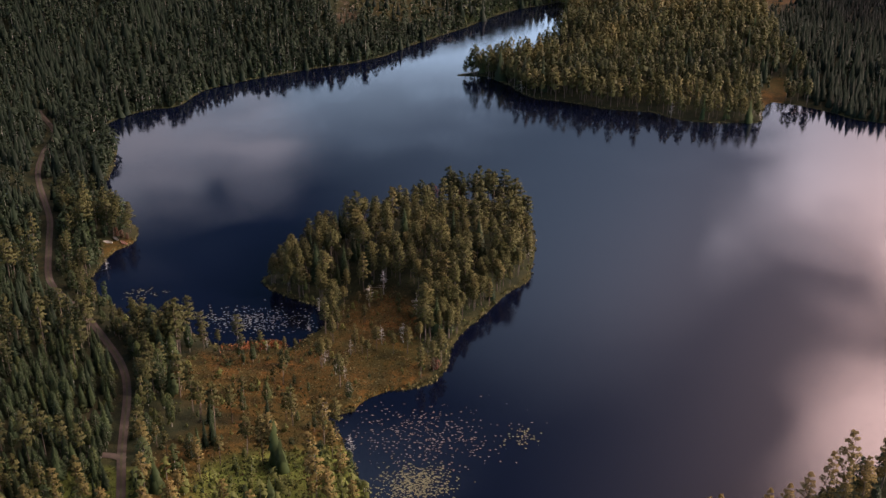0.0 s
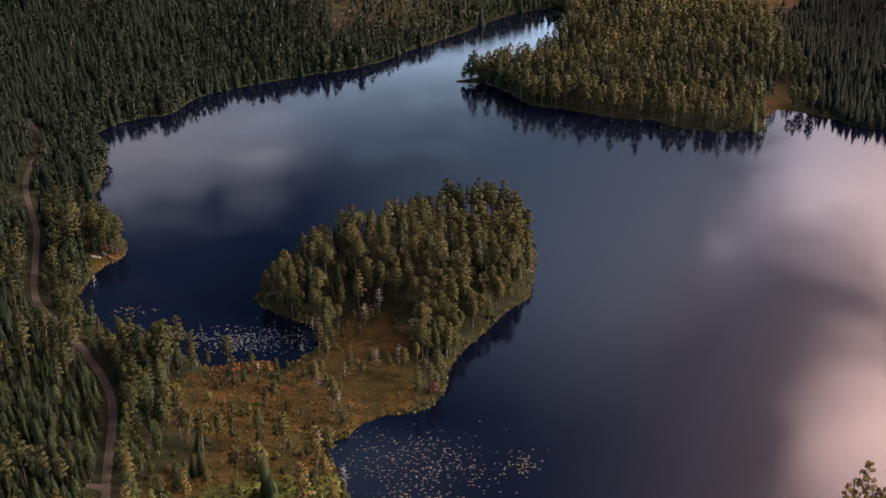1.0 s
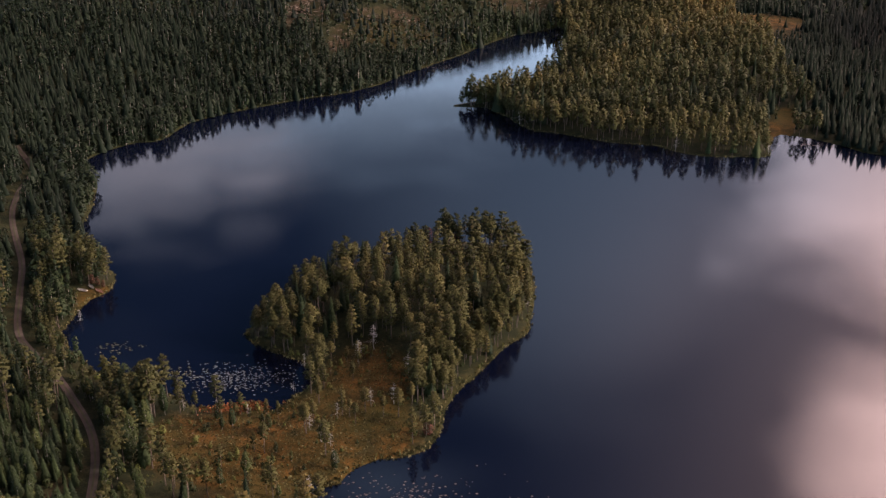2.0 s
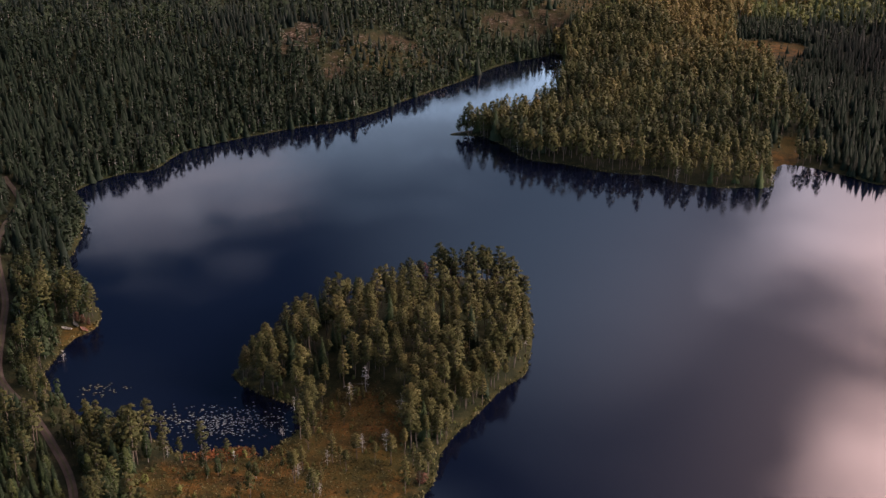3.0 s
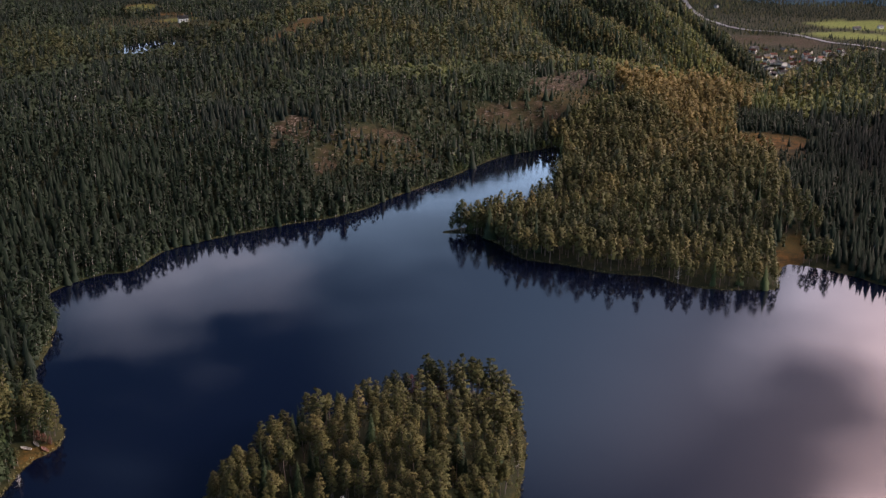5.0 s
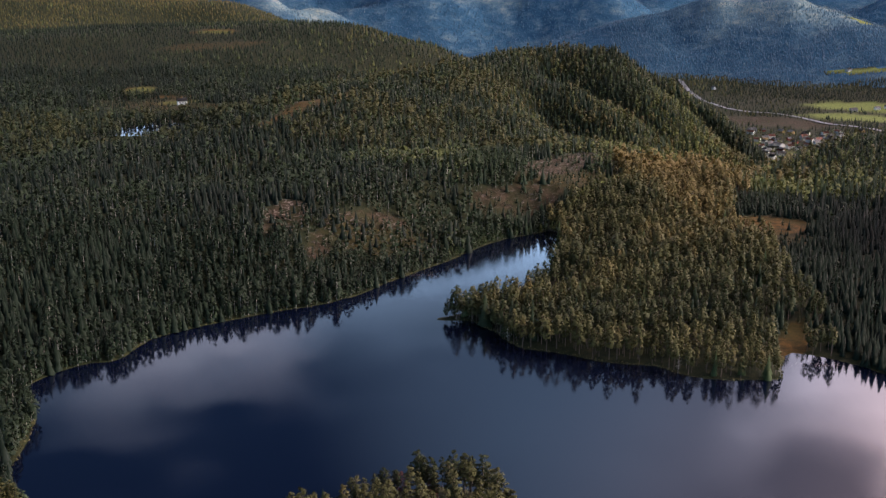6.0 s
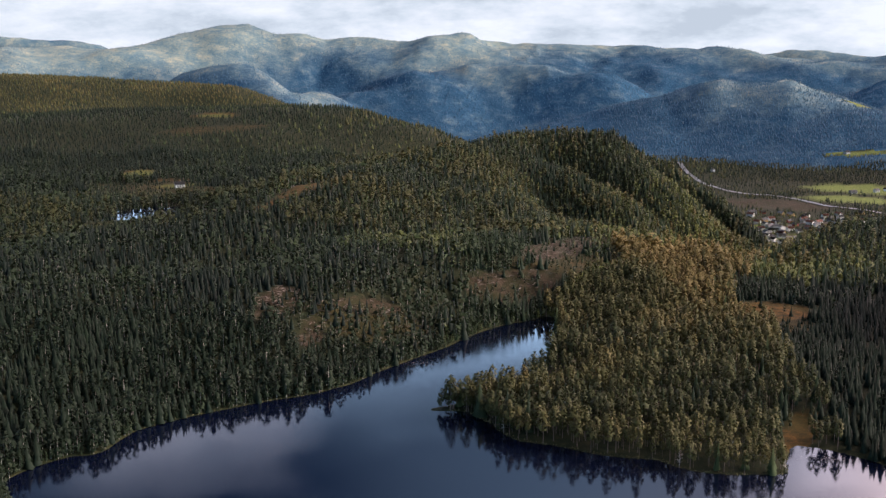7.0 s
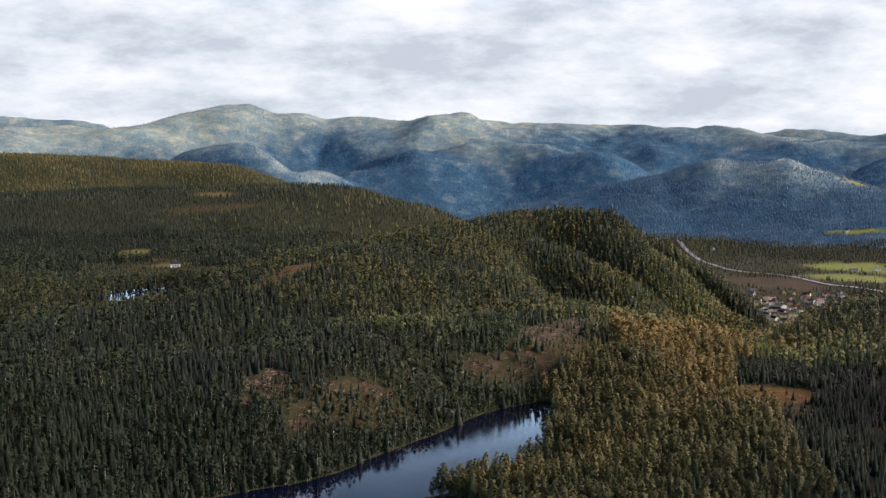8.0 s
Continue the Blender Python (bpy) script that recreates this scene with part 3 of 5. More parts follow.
class Shape:
    def __init__(self):
        self.verts, self.tris, self.slots = [], [], []

    def add(self, verts, tris, slot):
        n = len(self.verts)
        self.verts += [tuple(v) for v in verts]
        self.tris += [tuple(n + i for i in t) for t in tris]
        self.slots += [slot] * len(tris)

    def arrays(self):
        """Corners, triangles wound outwards, slots, and the crown's rounded normals."""
        v, t, s = np.array(self.verts), np.array(self.tris), np.array(self.slots)
        leaf = v[np.unique(t[s == 0])] if (s == 0).any() else v
        low, high, wide = leaf[:, 2].min(), leaf[:, 2].max(), np.hypot(leaf[:, 0], leaf[:, 1]).max() + 1e-6
        n = np.stack([v[:, 0] / wide, v[:, 1] / wide, 1.3 * (v[:, 2] - low) / (high - low) - 0.15], 1)
        stems = np.unique(t[s == 1]) if (s == 1).any() else np.zeros(0, int)
        n[stems, 2] = 0
        n /= np.linalg.norm(n, axis=1, keepdims=True) + 1e-6
        # every tuft faces its own way a little
        rng = np.random.default_rng(len(v))
        own = rng.normal(size=n.shape) * (0.17 if len(t) > 250 else 0.06)
        for tri in t[s == 0]:
            own[tri] = own[tri[0]]
        own[stems] = 0
        n = n + own
        n /= np.linalg.norm(n, axis=1, keepdims=True) + 1e-6
        face = np.cross(v[t[:, 1]] - v[t[:, 0]], v[t[:, 2]] - v[t[:, 0]])
        turned = ((face * n[t].mean(1)).sum(1) < 0) & (s == 0)
        t[turned] = t[turned][:, ::-1]
        return v, t, s, n


def broad_tree(seed, height, low, wide, tufts, size, sides=5, limbs=True, belly=0.22, point=0.6):
    """Pine or birch: a bare stem, limbs, and a domed crown of loose tufts between low and height."""
    rng = np.random.default_rng(seed)
    made = Shape()
    points, radii = stem(rng, height * 0.93, height * 0.0125, sides, 4 if limbs else 2)
    made.add(*tube(points, radii, sides), 1)
    span, phase, lobes = height - low, rng.uniform(0, 6.28), rng.integers(2, 5)

    def reach(u, a):
        return wide * (1 - u) ** point * (0.45 + 0.55 * min(1, u / belly)) * (1 + 0.13 * math.sin(lobes * a + phase + 5 * u) + 0.06 * math.sin(9 * u + phase))

    if limbs:
        for k in range(13):
            u, a = (k + 0.5) / 14, k * 2.4 + phase
            r = reach(u, a) * 0.85
            made.add(*limb((0, 0, low + span * u - 0.25 * r - 0.2), (r * math.cos(a), r * math.sin(a), low + span * u), 0.05), 1)
    for k in range(tufts):
        u, a = ((k + rng.uniform()) / tufts) ** 1.25, rng.uniform(0, 6.28)
        if limbs and rng.random() < 0.35 * (1 + math.sin(17 * u + 2 * a + phase)) / 2:
            continue
        r = reach(u, a) * (1 - 0.45 * rng.random() ** 2)
        spot = np.array((r * math.cos(a), r * math.sin(a), low + span * u * 0.97 + rng.normal() * 0.12))
        made.add(clump(rng, spot, size * rng.uniform(0.75, 1.2), np.array((math.cos(a), math.sin(a), 0.35 + 0.9 * u))), [(0, 1, 2)], 0)
    return made


def pine(seed, height, low, wide, limbs, tufts, size, sides=5, belly=0.3, point=0.5):
    """Scots pine: a bare stem, stubs of dead limbs, and upswept limbs that end in flat pads of needles."""
    rng = np.random.default_rng(seed)
    made = Shape()
    points, radii = stem(rng, height * 0.95, height * 0.0125, sides, 5, 0.5)
    made.add(*tube(points, radii, sides), 1)
    span, phase = height - low, rng.uniform(0, 6.28)
    for k in range(5):
        a, z = rng.uniform(0, 6.28), low * rng.uniform(0.55, 1.0)
        r = rng.uniform(0.5, 1.2)
        made.add(*limb((0, 0, z), (r * math.cos(a), r * math.sin(a), z + 0.1), 0.035), 1)
    lean = rng.uniform(0, 6.28)
    for k in range(limbs):
        u = (k + rng.uniform(0, 0.8)) / limbs
        a = k * 2.4 + phase + rng.normal() * 0.25
        shape = wide * (1 - u) ** point * (0.5 + 0.5 * min(1, u / belly)) * (1 + 0.12 * math.cos(a - lean))
        r = max(0.3, shape * rng.uniform(0.72, 1.05))
        z = low + span * u
        tip = np.array((r * math.cos(a), r * math.sin(a), min(z + 0.2 * r, height - 0.2)))
        made.add(*limb((0, 0, z - 0.30 * r - 0.2), tip, 0.045), 1)
        for share in ((1.0, 0.55) if r > 1.1 else (1.0,)):
            heart = tip * (share, share, 1) - (0, 0, 0.2 * (1 - share) * r)
            pad = 0.40 + 0.17 * r * rng.uniform(0.8, 1.2)
            for _ in range(tufts):
                off = rng.normal(size=3)
                off *= rng.uniform(0.35, 1.0) ** 0.5 / (np.linalg.norm(off) + 1e-9)
                off[2] = abs(off[2]) * 1.1 - 0.3
                spot = heart + off * (pad, pad, pad * 0.8)
                made.add(clump(rng, spot, size * rng.uniform(0.7, 1.2), off * (1, 1, 1.4) + (0, 0, 0.4)), [(0, 1, 2)], 0)
    for _ in range(tufts):
        spot = np.array((rng.normal() * 0.28, rng.normal() * 0.28, height - rng.uniform(0, 1.1)))
        made.add(clump(rng, spot, size, np.array((rng.normal(), rng.normal(), 1.2))), [(0, 1, 2)], 0)
    return made


def spruce(seed, height, wide, layers, spikes, trunk=True):
    """Spruce: whorls of drooping branches up to a pointed top."""
    rng = np.random.default_rng(seed)
    made = Shape()
    if trunk:
        made.add(*tube([(0, 0, -0.3), (0, 0, height * 0.9)], [height * 0.012, 0.02], 4), 1)
    for k in range(layers):
        u = k / layers
        z = height * (0.07 + 0.90 * u)
        for s in range(spikes):
            a = 2 * math.pi * (s + 0.5 * (k % 2) + rng.uniform(-0.2, 0.2)) / spikes
            r = wide * (1 - u) ** 0.85 * rng.uniform(0.65, 1.15) + 0.12
            w = 0.62 * math.pi * r / spikes
            c, n = np.array((math.cos(a), math.sin(a), 0)), np.array((-math.sin(a), math.cos(a), 0))
            root = np.array((0, 0, z + 0.55 * r + 0.25))
            tip = c * r + (0, 0, z - 0.28 * r)
            mid = c * r * 0.55 + (0, 0, z + 0.10 * r)
            made.add([root, mid + n * w - (0, 0, 0.15 * r), tip, mid - n * w - (0, 0, 0.15 * r)], [(0, 1, 2), (0, 2, 3)], 0)
    made.add([(0.1, 0, height * 0.90), (-0.05, 0.09, height * 0.90), (-0.05, -0.09, height * 0.90), (0, 0, height * 1.03)], [(0, 1, 3), (1, 2, 3), (2, 0, 3)], 0)
    return made


def far_spruce(seed, height, wide, layers, spikes):
    """Spruce far off: stacked ragged skirts."""
    rng = np.random.default_rng(seed)
    made = Shape()
    for k in range(layers):
        z, top = height * (0.04 + 0.86 * k / layers), height * min(1.0, 0.42 + 0.60 * (k + 1) / layers)
        if k == layers - 1:
            top = height
        r = wide * (1 - k / (layers + 0.4))
        ring = []
        for s in range(spikes):
            a = 2 * math.pi * (s + 0.5 * k + rng.uniform(-0.25, 0.25)) / spikes
            q = r * rng.uniform(0.6, 1.3)
            ring.append((q * math.cos(a), q * math.sin(a), z - rng.uniform(0, 0.06) * height))
        made.add(ring + [(0, 0, top)], [(s, (s + 1) % spikes, spikes) for s in range(spikes)], 0)
    return made


def dead_tree(seed, height):
    rng = np.random.default_rng(seed)
    made = Shape()
    points, radii = stem(rng, height, height * 0.011, 5, 5, 0.5)
    made.add(*tube(points, radii, 5), 0)
    for k in range(26):
        u = rng.uniform(0.25, 0.97)
        i = min(4, int(u * 5))
        p = np.array(points[i]) + (np.array(points[i + 1]) - points[i]) * (u * 5 - i)
        a, r = rng.uniform(0, 6.28), height * rng.uniform(0.14, 0.32) * (1.15 - u * 0.75)
        tip = p + (r * math.cos(a), r * math.sin(a), r * rng.uniform(-0.15, 0.55))
        made.add(*limb(p, tip, 0.055), 0)
        for _ in range(2):
            q = p + (tip - p) * rng.uniform(0.4, 0.8)
            made.add(*limb(q, q + rng.normal(size=3) * r * 0.35, 0.035), 0)
    return made


# near, middle, far and very far shapes of each kind
NEAR = {
    "pine": [pine(10 + k, 15.5, low, wide * 1.12, 30, 15, 0.36, 5, belly, point * 0.85) for k, (low, wide, belly, point) in enumerate(((6.8, 2.3, 0.28, 0.50), (8.2, 2.4, 0.32, 0.45), (5.6, 2.1, 0.22, 0.62), (7.2, 2.7, 0.32, 0.46), (8.8, 2.0, 0.28, 0.50), (4.8, 2.2, 0.22, 0.66)))],
    "spruce": [spruce(30 + k, 14, wide, 16, 9) for k, wide in enumerate((2.1, 2.4, 1.9, 2.7))],
    "birch": [broad_tree(40 + k, 11, low, wide, 620, 0.38, belly=0.3, point=0.45) for k, (low, wide) in enumerate(((1.8, 2.3), (2.4, 2.0), (1.4, 2.6), (2.0, 1.9)))],
}
STAND = {"pine": [pine(20 + k, 15, low, 2.6, 18, 10, 0.52, 4, 0.28, 0.52) for k, low in enumerate((6.4, 7.6, 5.2, 6.8))]}
MIDDLE = {
    "pine": [broad_tree(50 + k, 14, 4.6 + 0.8 * (k % 3), 2.5, 80, 0.84, 3, False, 0.28, 0.46) for k in range(5)],
    "spruce": [far_spruce(60 + k, 13, w, 5, 6) for k, w in enumerate((2.2, 2.6, 2.0, 2.8))],
    "birch": [broad_tree(70 + k, 10.5, 1.4, 2.3, 36, 1.12, 3, False, 0.3, 0.45) for k in range(4)],
}
FAR = {
    "pine": [broad_tree(80 + k, 13, 3.6, 2.5, 18, 1.6, 3, False, 0.25, 0.48) for k in range(5)],
    "spruce": [far_spruce(90 + k, 13, w, 2, 6) for k, w in enumerate((2.2, 2.6, 2.0, 2.8))],
    "birch": [broad_tree(100 + k, 10, 1.0, 2.3, 12, 1.75, 3, False, 0.3, 0.45) for k in range(4)],
}
LEAVES = {"pine": M_PINE, "spruce": M_SPRUCE, "birch": M_BIRCH}
STEMS = {"pine": M_BARK, "spruce": M_BARK, "birch": M_PALE}
VERY_FAR = {
    "pine": [far_spruce(110 + k, 11, 2.6, 2, 4) for k in range(4)],
    "spruce": [far_spruce(115 + k, 12, 2.2, 2, 4) for k in range(4)],
    "birch": [far_spruce(120 + k, 8, 2.8, 2, 4) for k in range(3)],
}


def merge_forest(name, shapes, spots, materials, label, rng, soft=0.0):
    """Many trees of one kind as one mesh: spots are rows of x, y, z, scale, turn, tint."""
    verts, tris, slots, tints, normals, count = [], [], [], [], [], 0
    pick = rng.integers(0, len(shapes), len(spots))
    for k, shape in enumerate(shapes):
        v, t, s, o = shape.arrays()
        o = o + (0, 0, soft)
        o /= np.linalg.norm(o, axis=1, keepdims=True) + 1e-6
        mine = spots[pick == k]
        if not len(mine):
            continue
        c, n = np.cos(mine[:, 4]), np.sin(mine[:, 4])
        slim = rng.uniform(0.85, 1.2, len(mine)) * mine[:, 3]
        x = (v[None, :, 0] * c[:, None] - v[None, :, 1] * n[:, None]) * slim[:, None] + mine[:, 0, None]
        y = (v[None, :, 0] * n[:, None] + v[None, :, 1] * c[:, None]) * slim[:, None] + mine[:, 1, None]
        z = v[None, :, 2] * mine[:, 3, None] + mine[:, 2, None]
        verts.append(np.stack([x, y, z], -1).reshape(-1, 3))
        normals.append(np.stack([o[None, :, 0] * c[:, None] - o[None, :, 1] * n[:, None], o[None, :, 0] * n[:, None] + o[None, :, 1] * c[:, None], np.repeat(o[None, :, 2], len(mine), 0)], -1).reshape(-1, 3))
        tris.append((t[None] + (np.arange(len(mine)) * len(v))[:, None, None] + count).reshape(-1, 3))
        slots.append(np.tile(s, len(mine)))
        tints.append(np.repeat(mine[:, 5], len(v)))
        count += len(v) * len(mine)
    if count:
        data = mesh_of(name, np.concatenate(verts), np.concatenate(tris), materials, np.concatenate(slots), np.concatenate(tints), np.concatenate(normals))
        tagged(new(name, data), label, "trees", kind="stuff")


def scatter(x0, x1, y0, y1, gap, rng):
    x, y = np.meshgrid(np.arange(x0, x1, gap), np.arange(y0, y1, gap), indexing="ij")
    x, y = x.ravel() + rng.uniform(-0.48, 0.48, x.size) * gap, y.ravel() + rng.uniform(-0.48, 0.48, y.size) * gap
    return x, y


def on_island(x, y):
    return (x > -75) & (x < 48) & (y > 296 + 0.0 * x) & (y < 455) & (y > 300 - 0.9 * (x + 40))


def woods(x, y, rng):
    """Which of the spots bear a tree, of what kind, size and tint."""
    d = sample(SHORE, x, y)
    near = y < 700
    road = np.full(x.shape, 99.0)
    road[near] = line_distance(x[near], y[near], ROAD_LINE, False)[0]
    bare = patch_cover(x, y, True).max(-1)
    pond = np.sqrt(((x + 245) / 68) ** 2 + ((y - 1172) / 52) ** 2) < 1
    valley = (x > 430) & (y > 1750) & (sample(HEIGHT, x, y) < VALLEY + 10)
    town = (((x - 575) / 78) ** 2 + ((y - 1925) / 140) ** 2 < 1) | (((x - 700) / 120) ** 2 + ((y - 2110) / 95) ** 2 < 1)
    keep = ~(town & (rng.random(len(x)) < 0.8)) & (~valley | (rng.random(len(x)) < 0.40 + 0.5 * (fractal(x, y, 90, 2) > 0.25))) & (d > np.where(y > 500, 0.2, 1.3)) & (road > 3.6) & ~pond & (rng.random(len(x)) > bare) & (np.hypot((x + 131) / 1.3, y - 396) > 7)
    steep = fractal(x, y, 60, 3)
    mix = rng.random(len(x)) + 0.55 * fractal(x, y, 45, 3)
    island = on_island(x, y)
    wx, wy = x + 28 * fractal(x, y, 60, 3), y + 50 * fractal(y, x, 70, 3)
    headland = (wx > 0) & (wx < 250) & (y > 545) & (wy < 960) & (wy < 640 + 1.9 * wx)
    knoll = np.exp(-(((x + 12) / 80) ** 2 + ((y - 900) / 62) ** 2))
    kind = np.where(mix < 0.58, 1, 2)                               # spruce, birch
    kind = np.where((wx < 20) & (y > 430) & (y < 900), np.where(mix + 0.45 * fractal(x, y + 900, 70, 2) < 0.50, 1, 2), kind)
    kind = np.where((mix > 0.75) & (y > 1500), 1, kind)
    kind = np.where(rng.random(len(x)) < knoll * 0.8, 2, kind)
    kind = np.where((d < 16) & (mix > 0.35) & ~island & ~headland, 2, kind)
    # sunlit slopes before the valley, imitated with birches and a lighter tint
    bright = np.exp(-(((wx - 240) / 130) ** 2 + ((wy - 1010) / 130) ** 2)) + 0.8 * np.exp(-(((wx - 310) / 85) ** 2 + ((wy - 1340) / 170) ** 2))
    kind = np.where(rng.random(len(x)) < bright * 0.75, 2, kind)
    dell = (wx > 200 + 0.12 * (y - 590)) & (y > 540) & (wy < 900)                     # spruce wood beyond the headland, tinted dark as in shade
    kind = np.where(dell & (mix < 0.92), 1, kind)
    roadside = (x < -20) & (y < 440)
    kind = np.where(roadside & (mix < 0.40), 0, kind)
    headland = headland & ~dell
    kind = np.where(headland & (mix < 0.97), 0, np.where(headland, 1, kind))
    kind = np.where((y > 950) & (rng.random(len(x)) < (0.16 + 0.35 * steep) * ((x > -140) | (y < 1300))), 0, kind)
    beside = np.interp(y, [p[1] for p in ROAD], [p[0] for p in ROAD])
    uphill, verge = (x < beside) & (y < 470), (x > beside) & (x < beside + 13) & (y < 400) & (y > 255)
    kind = np.where(uphill, np.where(mix < 0.40, 1, np.where(mix < 0.92, 2, 0)), kind)
    kind = np.where(verge & (mix > 0.25), 2, kind)
    kind = np.where(island & (mix < 0.97), 0, kind)
    kind = np.where(island & (kind == 2), 1, kind)
    size = 0.95 + 0.22 * fractal(x + 300, y, 42, 2) + rng.normal(0, 1, len(x)) * np.where((y > 430) & (kind == 1), 0.15, 0.18) + 0.14 * steep
    size = np.where((y > 480) & (y < 1500), size * 0.97, np.where(y >= 1500, size * 0.80, size))
    size = np.where((y > 700) & ~((x > 0) & (y < 960)), size * 0.94, size)
    size = np.where(kind == 1, size * np.where((y > 480) & (wx < 20), 0.78, np.where(y > 700, 0.90, 1.0)), size)
    size = np.where(dell, size * 0.86, size)
    size = np.where(uphill & (kind > 0), size * 0.66, size)         # young plantation above the road
    size = np.where(verge, size * 0.72, size)
    size = np.where((d < 10) & ~island & (y < 450), size * 0.84, size)
    size = np.where((d < 28) & (y > 450) & (wx < 60), size * 1.12, size)
    size = np.where((d < 7) & island, size * 0.75, size)
    back = y + 260 * fractal(x, y, 260, 3)
    low_wood = np.zeros(x.shape)
    for px, py, a, b, turn, name in PATCHES:
        if name == "scrub":
            low_wood = np.maximum(low_wood, smooth(1.25, 0.8, np.hypot((x - px) / a, (y - py) / b)))
    size = size * (1 - 0.62 * low_wood)
    size = np.where(bare > 0.5, size * rng.uniform(0.35, 0.75, len(x)), size)
    tint = 0.38 - 0.10 * smooth(650, 800, y) * smooth(1700, 1500, y) + 0.085 * rng.normal(size=len(x)) + 0.30 * fractal(x, y, 130, 3) + 0.30 * fractal(x + 500, y, 420, 2) * smooth(850, 1100, y)
    size = np.where(headland, size * (1.02 + 0.16 * smooth(620, 760, y)), size)
    # tint also paints sunlit and cloud-shaded stretches: headland, back ridge, dell, north slope
    tint = tint + np.where(headland, 0.16 + 0.24 * smooth(640, 780, y) + 0.50 * fractal(x, y + 300, 38, 3), 0) + np.where((y > 950) & (x > -120) & (y < 1700), 0.04, 0) + np.where((back > 2300) & (x < 0), 0.30, 0) - np.where((y > 1480) & (back < 2300) & (x < 60), 0.05, 0) - np.where((y > 1000) & (y <= 1480) & (x < -140), 0.10, 0) + np.where(dell, -0.55, 0) + np.where(uphill & (kind > 0), -0.10 + 0.42 * smooth(275, 225, y), 0) - np.where((x < -120) & (y >= 440) & (y < 650), 0.12, 0) + 0.62 * np.minimum(bright, 1) + 0.36 * knoll + np.where(near, 0.95 * np.exp(-(((x + 45) / 55) ** 2 + ((y - 220) / 36) ** 2)), 0) - np.where((wx < 20) & (y > 430) & (y < 860), 0.50, 0) - np.where((x < -60) & (y >= 860) & (y < 1480), 0.08, 0)
    # pines on the back ridge, chosen for a golden, sunlit colour
    kind = np.where((back > 2330) & (x < 0) & (mix < 0.7), 0, kind)
    z = sample(HEIGHT, x, y)
    rows = np.stack([x, y, z, np.clip(size, 0.35, 1.5), rng.uniform(0, 6.28, len(x)), np.clip(tint, 0.02, 0.98)], 1)
    return rows[keep], kind[keep]


def seen_from_path(x, y, margin):
    """Land within the fan over which the flight looks."""
    return np.abs(x - 0.02 * y) < 0.47 * (y + 30) + margin


KINDS = ("pine", "spruce", "birch")
LABELS = {
    "pine": "Scots pine with bare stem and olive-brown crown", "spruce": "dark green pointed spruce with drooping branches",
    "birch": "light green birch with pale slender stem",
}
GROUPS = {"pine": "pines on the island", "spruce": "spruces beside the lake", "birch": "birches beside the lake"}


def tree_thing(kind, shape, tint=0.45):
    """A single tree: an empty at its foot with a trunk and a crown."""
    v, t, s, n = shape.arrays()
    foot = tagged(new(kind + "_tree"), LABELS[kind], "tree", GROUPS[kind])
    for name, slot, mat in (("trunk", 1, STEMS[kind]), ("crown", 0, LEAVES[kind])):
        mine = t[s == slot]
        used, back = np.unique(mine, return_inverse=True)
        data = mesh_of(name, v[used], back.reshape(-1, 3), [mat], None, np.full(len(used), tint) if slot == 0 else None, n[used] if slot == 0 else None)
        child = new(name, data)
        child.parent = foot
    return foot


def plant_single(kind, rows, rng, shapes, shade):
    models = {}
    for x, y, z, size, turn, _ in rows:
        k = int(rng.integers(0, len(shapes)))
        slim = size * rng.uniform(0.85, 1.2)
        at = Matrix.Translation((x, y, z)) @ Matrix.Rotation(turn, 4, "Z") @ Matrix.Diagonal((slim, slim, size, 1))
        if k in models:
            copy_thing(models[k], at @ Matrix.Diagonal((*models[k].scale, 1)).inverted())
        else:
            tree = models[k] = tree_thing(kind, shapes[k], shade)
            tree.matrix_basis = at
    return models


